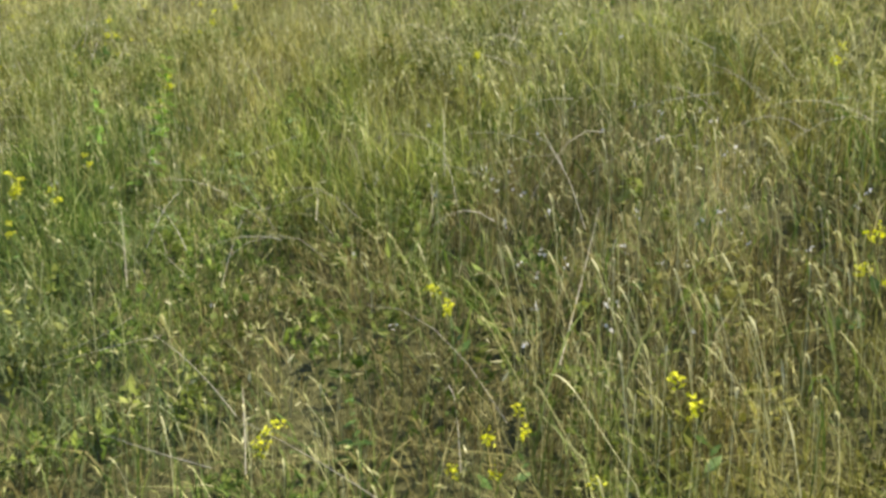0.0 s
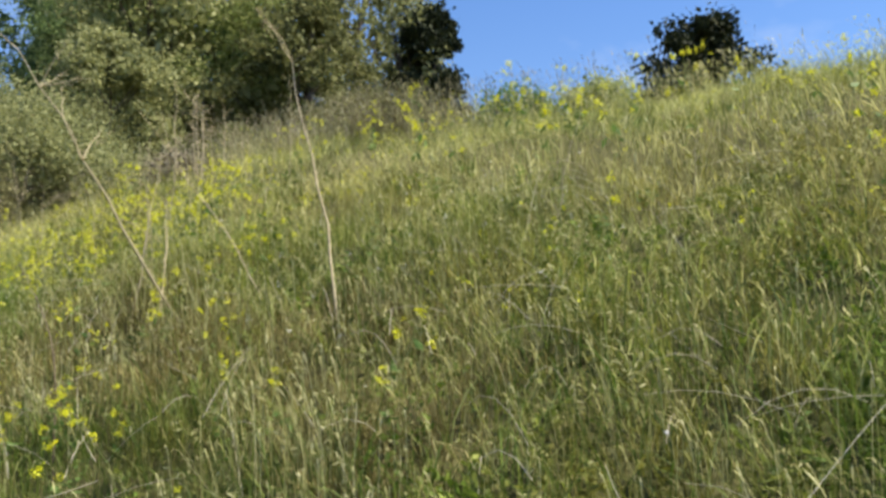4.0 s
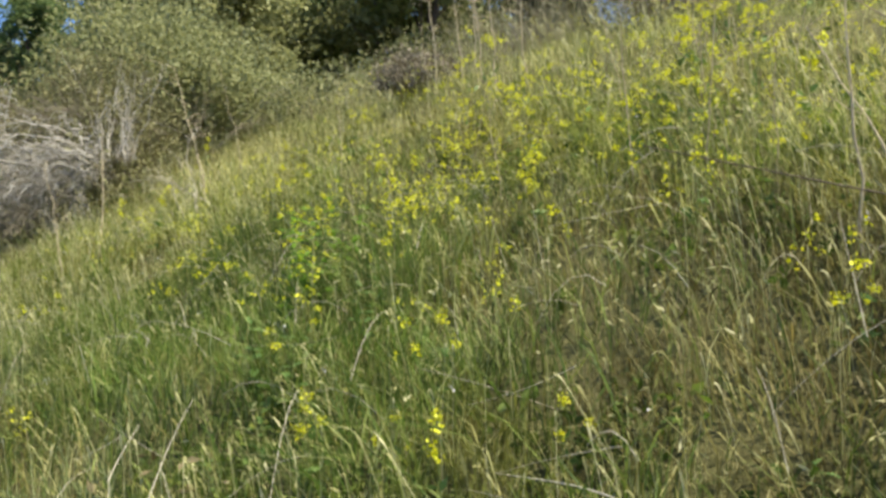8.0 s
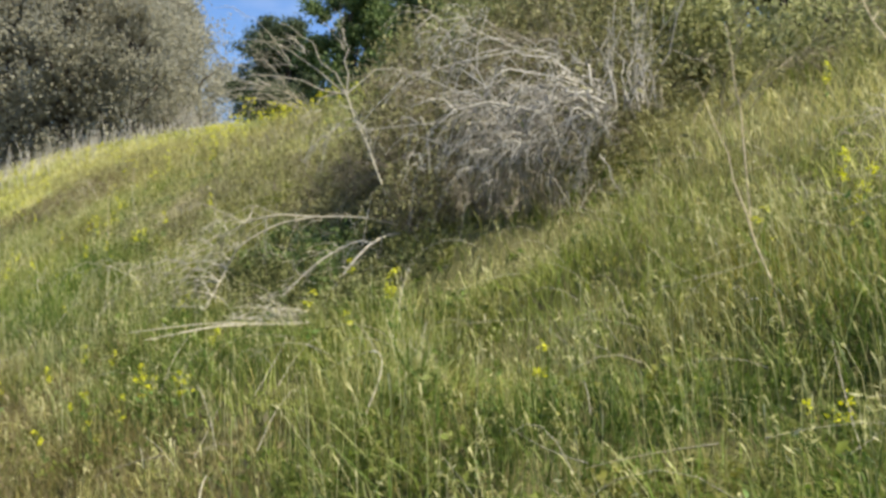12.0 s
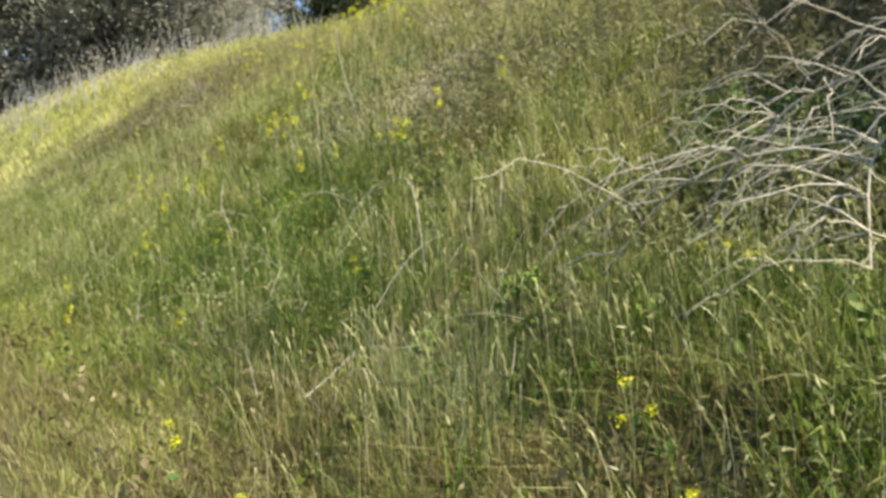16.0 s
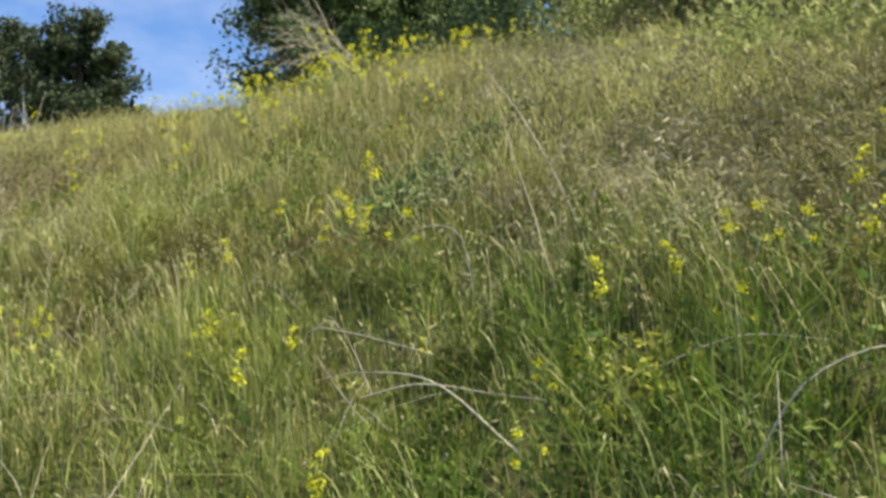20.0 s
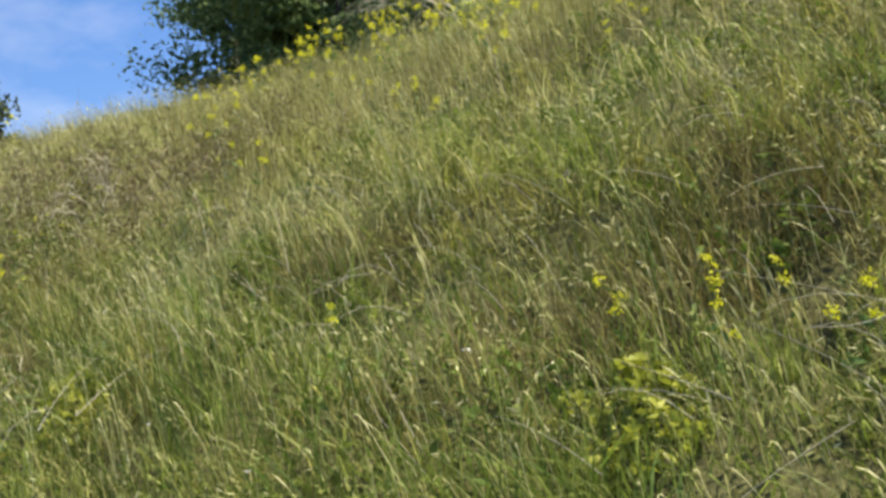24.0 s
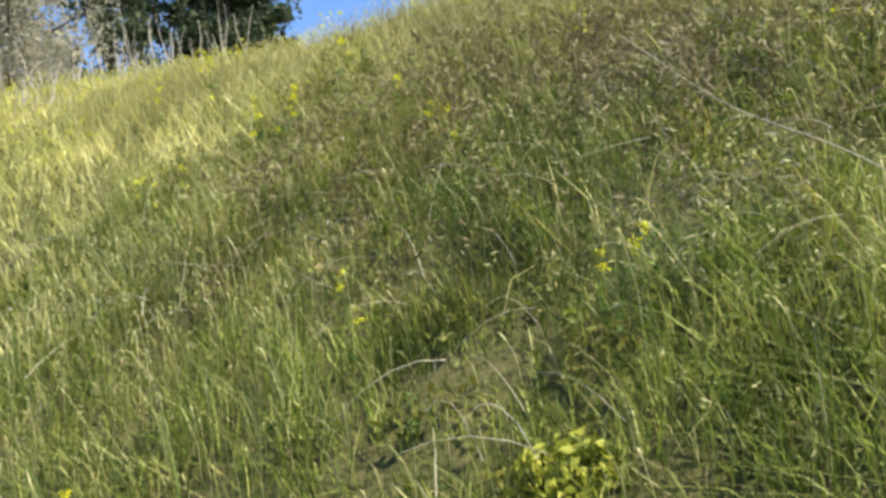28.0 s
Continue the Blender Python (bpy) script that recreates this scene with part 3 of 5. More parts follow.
# ---------------------------------------------------------------- building blocks
def tubes(lines, sides=4):
    """Tapered tubes along polylines; each line is (points, first radius, last radius)."""
    vs, fs, base = [], [], 0
    ring = np.linspace(0, 2 * np.pi, sides, endpoint=False)
    for pts, r0, r1 in lines:
        p = np.asarray(pts, float)
        n = len(p)
        d = np.gradient(p, axis=0)
        d /= np.linalg.norm(d, axis=1)[:, None] + 1e-9
        ref = np.where(np.abs(d[:, 2:3]) > 0.9, np.array([[1.0, 0, 0]]), np.array([[0, 0, 1.0]]))
        s = np.cross(d, ref)
        s /= np.linalg.norm(s, axis=1)[:, None] + 1e-9
        t = np.cross(s, d)
        r = np.linspace(r0, r1, n)[:, None, None]
        v = p[:, None] + r * (np.cos(ring)[None, :, None] * s[:, None] + np.sin(ring)[None, :, None] * t[:, None])
        vs.append(v.reshape(-1, 3))
        i, j = np.meshgrid(np.arange(n - 1), np.arange(sides), indexing="ij")
        a = base + i * sides + j
        b = base + i * sides + (j + 1) % sides
        fs.append(np.stack([a, b, b + sides], -1).reshape(-1, 3))
        fs.append(np.stack([a, b + sides, a + sides], -1).reshape(-1, 3))
        base += n * sides
    return np.concatenate(vs), np.concatenate(fs)


def leaves(centres, size, long=1.6, droop=0.0, seed=1):
    """A small bent leaf of two triangles at each centre."""
    r = np.random.default_rng(seed)
    n = len(centres)
    size = np.broadcast_to(np.asarray(size, float), (n,)) * r.uniform(0.6, 1.3, n)
    d = r.normal(0, 1, (n, 3))
    d[:, 2] -= droop
    d /= np.linalg.norm(d, axis=1)[:, None]
    e = np.cross(d, r.normal(0, 1, (n, 3)))
    e /= np.linalg.norm(e, axis=1)[:, None] + 1e-9
    f = np.cross(d, e)
    s = size[:, None]
    a = centres - d * s * long / 2
    b = centres + d * s * long / 2
    c = centres + e * s / 2 + f * s * 0.15
    g = centres - e * s / 2 + f * s * 0.15
    v = np.stack([a, c, b, g], 1).reshape(-1, 3)
    k = (np.arange(n) * 4)[:, None, None]
    return v, (np.array([(0, 1, 2), (0, 2, 3)])[None] + k).reshape(-1, 3)


def curve(a, b, sag=0.0, wobble=0.0, n=6, r=None, side=(0, 0, 0)):
    """A polyline from a to b that sags (or arches, with a negative sag)."""
    a, b = np.asarray(a, float), np.asarray(b, float)
    k = np.linspace(0, 1, n)[:, None]
    p = a + (b - a) * k
    h = 4 * k * (1 - k)
    p = p + h * np.array([side]) - h * np.array([[0, 0, sag]])
    if wobble:
        w = (r or rng).normal(0, wobble, (n, 3))
        w[0] = w[-1] = 0
        p = p + w
    return p


def thing(name, x, y, z, label, category, group=""):
    ob = new(name)
    ob.matrix_world = pose(x, y, z)
    ob.empty_display_size = 0.1
    return tagged(ob, label, category, group)


v, f = leaves(HERBS, rng.uniform(0.012, 0.034, len(HERBS)), 2.0, 0, 8)
tagged(mesh_object("meadow_herbs", v, f, M_HERB), "low leafy green herbs among the grass", "weeds", kind="stuff")
q = rng.uniform(0, 1, 330)
wx_, wy_ = 4.6 + 1.5 * rng.uniform(0, 1, 330) + 0.1 * q, 23.6 + 1.8 * q
wr = np.repeat(rng.uniform(0.06, 0.2, 330), wn)
wa, wk = rng.uniform(0, 2 * np.pi, len(wr)), rng.uniform(0, 1, len(wr)) ** 0.5
DULL = np.stack([np.repeat(wx_, wn) + np.cos(wa) * wr * wk, np.repeat(wy_, wn) + np.sin(wa) * wr * wk, np.zeros(len(wr))], -1)
DULL[:, 2] = land(DULL[:, 0], DULL[:, 1]) + np.repeat(rng.uniform(0.2, 0.5, 330), wn) * rng.uniform(0.2, 1.0, len(wr))
ox_ = np.concatenate([rng.normal(5.6, 0.55, 230), rng.normal(5.1, 0.3, 90), rng.normal(4.3, 0.4, 60)])
oy_ = np.concatenate([rng.normal(27.0, 0.7, 230), rng.normal(25.0, 0.4, 90), rng.normal(27.2, 0.4, 60)])
wr = np.repeat(rng.uniform(0.06, 0.2, len(ox_)), wn)
wa, wk = rng.uniform(0, 2 * np.pi, len(wr)), rng.uniform(0, 1, len(wr)) ** 0.5
MORE = np.stack([np.repeat(ox_, wn) + np.cos(wa) * wr * wk, np.repeat(oy_, wn) + np.sin(wa) * wr * wk, np.zeros(len(wr))], -1)
MORE[:, 2] = land(MORE[:, 0], MORE[:, 1]) + np.repeat(rng.uniform(0.2, 0.5, len(ox_)), wn) * rng.uniform(0.2, 1.0, len(wr))
v, f = leaves(np.concatenate([DULL, MORE]), 0.014, 5.5, -0.7, 10)
tagged(mesh_object("olive_weeds", v, f, M_OLIVE), "dull olive weeds on the slope beyond the brush", "weeds", kind="stuff")
gx_ = np.concatenate([rng.normal(4.4, 0.55, 150), rng.normal(6.4, 0.8, 130), rng.normal(7.9, 0.8, 110), rng.normal(2.9, 0.2, 14), rng.normal(4.2, 0.3, 50), rng.normal(6.9, 0.7, 90)])
gy_ = np.concatenate([rng.normal(28.3, 0.6, 150), rng.normal(29.6, 0.9, 130), rng.normal(31.4, 0.9, 110), rng.normal(37.85, 0.2, 14), rng.normal(38.6, 0.4, 50), rng.normal(40.6, 1.0, 90)])
wr = np.repeat(rng.uniform(0.06, 0.2, len(gx_)), wn)
wa, wk = rng.uniform(0, 2 * np.pi, len(wr)), rng.uniform(0, 1, len(wr)) ** 0.5
GREY = np.stack([np.repeat(gx_, wn) + np.cos(wa) * wr * wk, np.repeat(gy_, wn) + np.sin(wa) * wr * wk, np.zeros(len(wr))], -1)
GREY[:, 2] = land(GREY[:, 0], GREY[:, 1]) + np.repeat(rng.uniform(0.2, 0.45, len(gx_)), wn) * rng.uniform(0.2, 1.0, len(wr))
v, f = leaves(GREY, 0.012, 6.0, 0.0, 16)
tagged(mesh_object("grey_weeds", v, f, M_GREYWEED), "grey tan dried weeds on the slope", "weeds", kind="stuff")
v, f = leaves(BROWN, 0.014, 5.5, -0.7, 9)
tagged(mesh_object("brown_weeds", v, f, M_BROWN), "dried brown weeds in a band on the slope", "weeds", kind="stuff")


# ---------------------------------------------------------------- trees
def tree(name, x, y, height, spread, leaf_mat, label, seed, clumps=60, per=120, leaf=0.16, trunk=0.16, low=0.25, droop=0.0,
         flat=0.8, base=None, sparse=1.0, group="", fill=16):
    """Trunk, limbs and a crown of many leaf clumps with gaps between them."""
    r = np.random.default_rng(seed)
    z = land_at(x, y) - 0.1 if base is None else base
    top = thing(name, x, y, z, label, "tree", group)
    lines_t = [(curve((0, 0, 0), (r.normal(0, 0.2), r.normal(0, 0.2), height * 0.7), wobble=0.06 * height / 5, n=8, r=r), trunk, trunk * 0.35)]
    v, f = tubes(lines_t, 8)
    bole = mesh_object("trunk", v, f, M_BARK, top, flat=False)
    cs, lim = [], []
    for i in range(clumps):
        a = r.uniform(0, 2 * np.pi)
        k = r.uniform(0, 1) ** 0.6
        h = low + (1 - low) * r.uniform(0, 1)
        bulge = math.sin(math.pi * min(1, max(0.08, (h - low) / (1 - low) * 0.85 + 0.12))) ** flat
        c = np.array([math.cos(a) * spread * k * bulge * r.uniform(0.75, 1.2), math.sin(a) * spread * k * bulge * r.uniform(0.75, 1.2), h * height])
        cs.append(c)
        if i % 5 == 0:
            start = np.array([0, 0, max(0.15, h - 0.3) * height * 0.75])
            lim.append((curve(start, c, sag=-0.1 * spread * r.uniform(-1, 1), wobble=0.04 * spread, n=6, r=r), trunk * 0.35, 0.012))
    for one in lim:
        v, f = tubes([one], 5)
        mesh_object("limb", v, f, M_BARK, bole, flat=False)
    cs = np.array(cs)
    size = spread * r.uniform(0.10, 0.26, clumps)
    leaf = leaf * 0.76
    i = r.integers(0, clumps, int(clumps * per * sparse * 1.35))
    d = np.clip(r.normal(0, 1, (len(i), 3)), -1.7, 1.7) * np.array([1, 1, 0.75])
    pts = cs[i] + d * size[i][:, None] * 0.62
    pts[:, 2] -= np.abs(r.normal(0, 1, len(i))) * droop * spread * 0.2
    big = r.integers(0, clumps, int(clumps * fill))
    heart = cs[big] * np.array([0.78, 0.78, 0.95]) + r.normal(0, 1, (len(big), 3)) * size[big][:, None] * 0.42
    v, f = leaves(np.concatenate([pts, heart]), np.concatenate([np.full(len(pts), leaf), np.full(len(heart), leaf * 2.1)]), 1.8, droop, seed)
    mesh_object("crown", v, f, leaf_mat, top)
    return top


def spread_copies(first, spots, seed):
    """Further trees of the same build: turned, and set on the ground."""
    r = np.random.default_rng(seed)
    for x, y, s in spots:
        c = copy_thing(first, pose(x, y, land_at(x, y) - 0.1, 0, 0, r.uniform(0, 360)))
        c.scale = (s, s, s * r.uniform(0.9, 1.1))


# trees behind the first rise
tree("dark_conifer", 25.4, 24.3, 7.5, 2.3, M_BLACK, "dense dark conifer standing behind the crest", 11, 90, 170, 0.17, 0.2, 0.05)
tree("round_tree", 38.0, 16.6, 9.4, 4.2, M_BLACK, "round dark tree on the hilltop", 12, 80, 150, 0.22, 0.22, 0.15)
tree("pepper_tree", 26.0, 29.5, 12.5, 4.6, M_DULL, "tall dull green tree with drooping foliage and a bare limb", 13, 70, 110, 0.17, 0.26, 0.3, 1.2, sparse=0.8)
tree("green_tree", 20.0, 26.0, 6.6, 3.0, M_DULL, "olive green leafy tree behind the scrub", 14, 80, 130, 0.14, 0.15, 0.08)
tree("oak_tree", 17.5, 32.0, 11.0, 4.8, M_SAGE, "large olive grey oak with dark limbs", 15, 90, 130, 0.16, 0.3, 0.12)
tree("shady_tree", 22.0, 32.0, 7.5, 3.4, M_DARK, "dark leafy tree in the shade of the grove", 17, 80, 130, 0.16, 0.2, 0.05)
tree("pale_tree", 14.0, 29.0, 4.6, 2.4, M_SAGE, "low grey green tree at the edge of the grove", 27, 60, 90, 0.12, 0.08, 0.03)
# the big trees on the later crest
tree("evergreen_oak", 20.8, 43.6, 10.5, 4.9, M_DARK, "large dense dark green tree on the crest", 18, 190, 150, 0.135, 0.3, 0.0, flat=0.45, fill=60)
tree("evergreen_oak", 20.6, 40.4, 9.8, 4.2, M_DARK, "dark green tree with lighter sprays on the crest", 19, 170, 135, 0.135, 0.28, 0.0, flat=0.45, fill=60)
tree("evergreen_oak", 14.0, 39.9, 5.6, 2.0, M_DARK, "dark green young oak on the crest", 28, 80, 170, 0.11, 0.16, 0.0, flat=0.5, fill=50)
tree("willow_tree", 19.0, 33.2, 8.6, 4.0, M_WILLOW, "airy yellow green tree beside the dark oaks", 20, 110, 120, 0.13, 0.14, 0.0, 0.4, flat=0.5, fill=30)
tree("willow_tree", 20.5, 28.6, 7.6, 3.2, M_WILLOW, "light green open tree with thin limbs", 24, 80, 110, 0.12, 0.12, 0.0, 0.4, flat=0.5, fill=16)
tree("thin_tree", 24.5, 25.2, 9.2, 2.4, M_SAGE, "thin grey tree with open branches", 21, 40, 60, 0.12, 0.12, 0.2, sparse=0.6)
# far off
tree("pine_tree", 23.5, 65.5, 8.0, 3.7, M_PINE, "dark evergreen with uneven crown in the distance", 22, 90, 150, 0.2, 0.3, 0.0, flat=0.5, fill=40)
tree("distant_tree", 32.0, 88.0, 15.0, 4.6, M_PINE, "tall dark tree far beyond the hill", 29, 80, 110, 0.22, 0.3, 0.0, flat=0.5, fill=40)
gum = tree("gum_tree", 15.5, 74.0, 12.5, 5.2, M_GUM, "tall grey green gum tree beyond the hill", 23, 150, 120, 0.16, 0.4, 0.0, 0.5, group="far gum trees", fill=6)
spread_copies(gum, [(8.5, 79, 1.3), (2.5, 83, 1.35), (-4, 82, 1.4), (-11, 78, 1.3), (12, 90, 1.35), (19.5, 80, 1.15), (23.5, 92, 1.2), (11.5, 77, 1.3), (5.5, 86, 1.45), (16, 84, 1.4)], 5)


# ---------------------------------------------------------------- shrubs
def shrub(name, x, y, height, spread, leaf_mat, label, seed, n=6000, leaf=0.045, twigs=160, sink=0.05, twig_mat=None):
    r = np.random.default_rng(seed)
    z = land_at(x, y) - sink
    top = thing(name, x, y, z, label, "shrub")
    lines_s, tips = [], []
    for i in range(twigs):
        a, k = r.uniform(0, 2 * np.pi), r.uniform(0.1, 1) ** 0.7
        tip = np.array([math.cos(a) * spread * k, math.sin(a) * spread * k, height * r.uniform(0.25, 1.12) * math.sqrt(max(0.05, 1 - 0.75 * k * k))])
        start = np.array([math.cos(a), math.sin(a), 0]) * spread * k * r.uniform(0.05, 0.4)
        lines_s.append((curve(start, tip, sag=-0.1 * r.uniform(0, 1), wobble=0.05 * spread, n=6, r=r), 0.009, 0.003))
        tips.append(tip)
    v, f = tubes(lines_s, 3)
    mesh_object("branch", v, f, twig_mat or M_BRUSH, top)
    if n:
        tips = np.array(tips)
        i = r.integers(0, len(tips), n)
        c = tips[i] * np.array([1, 1, 1]) + r.normal(0, 0.13 * spread, (n, 3))
        c *= r.uniform(0.75, 1.0, n)[:, None] ** 0.6
        c[:, 2] = np.maximum(c[:, 2], 0.02)
        v, f = leaves(c, leaf, 2.0, 0, seed)
        mesh_object("foliage", v, f, leaf_mat, top)
    return top


shrub("sage_shrub", 8.9, 24.0, 2.9, 2.3, M_SAGE, "large grey green scrub bush behind the dead brush", 31, 17000, 0.055, 260)
shrub("leafy_shrub", 11.2, 26.5, 2.4, 2.2, M_DULL, "loose olive green bush on the rise", 32, 9000, 0.05, 70, twig_mat=M_STEM)
shrub("leafy_shrub", 8.3, 27.6, 0.9, 1.6, M_WILLOW, "low airy yellow green bush on the slope", 33, 3000, 0.04, 50, twig_mat=M_STEM)
shrub("leafy_shrub", 12.5, 31.0, 1.7, 1.9, M_WILLOW, "loose light green bush under the pale trees", 51, 6000, 0.05, 120)
shrub("leafy_shrub", 13.0, 34.2, 1.5, 1.5, M_DARK, "dark green bush at the foot of the oaks", 52, 6000, 0.05, 120)
shrub("leafy_shrub", 12.6, 37.0, 1.3, 1.3, M_DARK, "dark low bush under the oak crown", 53, 6000, 0.05, 120)
shrub("sage_shrub", 10.4, 20.7, 0.9, 1.4, M_SAGE, "low loose grey green bush on the slope", 42, 4500, 0.045, 90)
shrub("sage_shrub", 9.2, 22.8, 1.7, 1.4, M_SAGE, "ragged grey scrub bush beside dead brush", 43, 10000, 0.05, 130)
shrub("brush_thicket", 6.6, 24.2, 2.1, 1.35, M_OLIVE, "dense dull brown thicket behind the dead limb", 47, 9000, 0.034, 420)
shrub("brush_thicket", 5.6, 23.3, 1.4, 1.0, M_OLIVE, "low dark brown thicket at the foot of the limb", 48, 5500, 0.03, 320)
shrub("brush_thicket", 7.2, 25.6, 1.5, 1.0, M_OLIVE, "low brown thicket on the slope", 49, 6000, 0.036, 240)
shrub("brush_thicket", 7.0, 22.4, 2.0, 1.3, M_OLIVE, "tall dull olive thicket above the brush heap", 50, 10000, 0.032, 300)
shrub("brush_thicket", 5.0, 22.4, 0.75, 0.65, M_OLIVE, "dark low tangle at the foot of the limb", 56, 3500, 0.026, 200)
shrub("brown_shrub", 8.6, 17.2, 0.55, 0.7, M_BRUSH, "low grey brown bush in front of the scrub", 46, 5000, 0.03, 260)
shrub("brown_shrub", 10.2, 14.1, 0.95, 1.15, M_OLIVE, "low brown dried bush on the crest", 34, 5000, 0.03, 260)
shrub("brown_shrub", 11.8, 17.2, 0.5, 0.9, M_BRUSH, "low grey brown bush among grass", 35, 4000, 0.03, 240)
shrub("green_shrub", 11.5, 12.0, 0.6, 0.8, M_LEAF, "small green bush on the crest", 36, 3000, 0.04, 80)
shrub("green_shrub", 12.2, 10.8, 0.6, 0.7, M_WILLOW, "small pale green bush near the round tree", 37, 3000, 0.04, 80)
shrub("green_shrub", 13.0, 20.5, 1.2, 1.5, M_DULL, "leafy green bush below the grove", 40, 5000, 0.05, 120)
shrub("mustard_bush", 8.2, 34.3, 0.65, 0.5, M_WILLOW, "leafy yellow green mustard bush on the slope", 38, 800, 0.045, 40)


def spray(start, way, length, n, r, spread=0.5, droop=0.35, r0=0.004, depth=1):
    """Thin twigs fanning out of a point."""
    out = []
    way = np.asarray(way, float) / np.linalg.norm(way)
    for _ in range(n):
        d = way + r.normal(0, spread, 3)
        d /= np.linalg.norm(d)
        ln = length * r.uniform(0.45, 1.15)
        p = np.asarray(start, float) + r.normal(0, 0.03, 3)
        e = p + d * ln - np.array([0, 0, droop * ln * r.uniform(0.2, 1)])
        c = curve(p, e, sag=-0.22 * ln * droop * 2, wobble=0.03 * ln, n=6, r=r)
        out.append((c, r0 * r.uniform(0.7, 1.2), r0 * 0.35))
        if depth:
            for j in (2, 3, 4):
                if r.uniform() < 0.7:
                    out += spray(c[j], c[j] - c[j - 1], ln * 0.35, 1, r, 0.45, droop, r0 * 0.6, 0)
    return out


# the dead brush: a root crown from which bleached twigs fan out and hang, over a brown thicket
r_b = np.random.default_rng(41)
bx, by = 5.65, 20.75
bz = land_at(bx, by)
brush = thing("dead_brush", bx, by, bz, "heap of bleached drooping dead twigs over brown brush", "dead shrub")
crown = np.array([0.25, 0.08, 3.12 - bz])
white = []
for k in range(46):
    far = k % 3 == 0
    d = np.array([-0.66 + r_b.normal(0, 0.36), 0.56 + r_b.normal(0, 0.46), (0.22 if far else 0.05) + r_b.normal(0, 0.24)])
    d /= np.linalg.norm(d)
    ln = r_b.uniform(1.2, 2.6) if far else r_b.uniform(0.4, 1.5)
    o = crown + r_b.normal(0, 0.09, 3)
    e = o + d * ln - np.array([0, 0, (0.30 if far else 0.24) * ln])
    c = curve(o, e, sag=-(0.13 if far else 0.08) * ln, wobble=0.045 * ln, n=9, r=r_b, side=tuple(r_b.normal(0, 0.14 * ln, 3)))
    white.append((c, r_b.uniform(0.006, 0.013), 0.003))
    for q in range(int(4 + 5 * ln)):
        j = int(r_b.integers(2, 9))
        t_ = np.array([r_b.normal(-0.45, 0.5), r_b.normal(0.25, 0.5), r_b.normal(-0.30, 0.45)])
        white += spray(c[j], t_, r_b.uniform(0.16, 0.62), 1, r_b, 0.3, 0.6, r_b.uniform(0.0036, 0.0072), 1)
for k in range(60):
    o = np.array([r_b.normal(-0.35, 0.35), r_b.uniform(-0.3, 1.3), r_b.uniform(0.2, 0.95)])
    white += spray(o, (r_b.normal(-0.2, 0.4), r_b.normal(0.1, 0.4), -0.8), r_b.uniform(0.3, 0.6), 2, r_b, 0.3, 0.2, 0.0058, 1)
v, f = tubes(white, 3)
tagged(mesh_object("drooping_twig", v, f, M_TWIG, brush), "bleached drooping twigs", kind="stuff")
brown = []
for k in range(70):
    q = r_b.uniform(0, 1)
    o = np.array([0.55 * q + r_b.normal(0.25, 0.5), 2.3 * q + r_b.normal(0, 0.35), 0.4 + r_b.uniform(-0.2, 1.5)])
    brown += spray(o, (-0.62 + r_b.normal(0, 0.3), 0.75 + r_b.normal(0, 0.4), 0.25), r_b.uniform(0.5, 1.2), 6, r_b, 0.36, 0.35, 0.0058)
for k in range(70):
    q = r_b.uniform(0, 1)
    o = np.array([0.1 * q - 0.2 + r_b.normal(0, 0.4), 2.0 * q + r_b.normal(0, 0.3), -0.1])
    brown += spray(o, (r_b.normal(-0.2, 0.4), r_b.normal(0.2, 0.4), 1), r_b.uniform(0.4, 0.9), 6, r_b, 0.35, 0.3, 0.0045)
for k in range(85):
    o = np.array([r_b.normal(0.75, 0.55), r_b.normal(2.7, 0.75), r_b.uniform(-0.1, 1.5)])
    brown += spray(o, (-0.6 + r_b.normal(0, 0.3), 0.7 + r_b.normal(0, 0.4), 0.2), r_b.uniform(0.5, 1.1), 5, r_b, 0.4, 0.4, 0.006)
for k in range(80):
    q = r_b.uniform(0, 1)
    o = np.array([r_b.normal(-0.05 + 0.25 * q, 0.4), 2.6 + 2.2 * q, r_b.uniform(-0.1, 0.75)])
    brown += spray(o, (-0.5 + r_b.normal(0, 0.4), 0.4 + r_b.normal(0, 0.4), 0.35), r_b.uniform(0.4, 0.9), 4, r_b, 0.45, 0.4, 0.006)
v, f = tubes(brown, 3)
tagged(mesh_object("thicket", v, f, M_BRUSH, brush), "tangled brown grey thicket", kind="stuff")
upright = []
for k in range(36):
    o = crown + np.array([r_b.normal(0.22, 0.14), r_b.normal(-0.10, 0.16), 0])
    upright += spray(o, (r_b.normal(0.1, 0.16), r_b.normal(0.1, 0.2), 1), r_b.uniform(0.6, 1.6), 1, r_b, 0.10, 0.02, 0.0065 if k % 5 else 0.012, 1)
v, f = tubes(upright, 3)
tagged(mesh_object("upright_twig", v, f, M_TWIG, brush), "upright grey twigs", kind="stuff")
n = 16000
q = r_b.uniform(0, 1.25, n)
c = np.stack([0.9 * q + r_b.normal(0.55, 0.5, n), 2.4 * q + r_b.normal(0.2, 0.5, n), np.abs(r_b.normal(0.9, 0.7, n))], -1)
v, f = leaves(c, 0.03, 2.4, 0, 44)
tagged(mesh_object("dry_foliage", v, f, M_OLIVE, brush), "sparse dull olive leaves", kind="stuff")

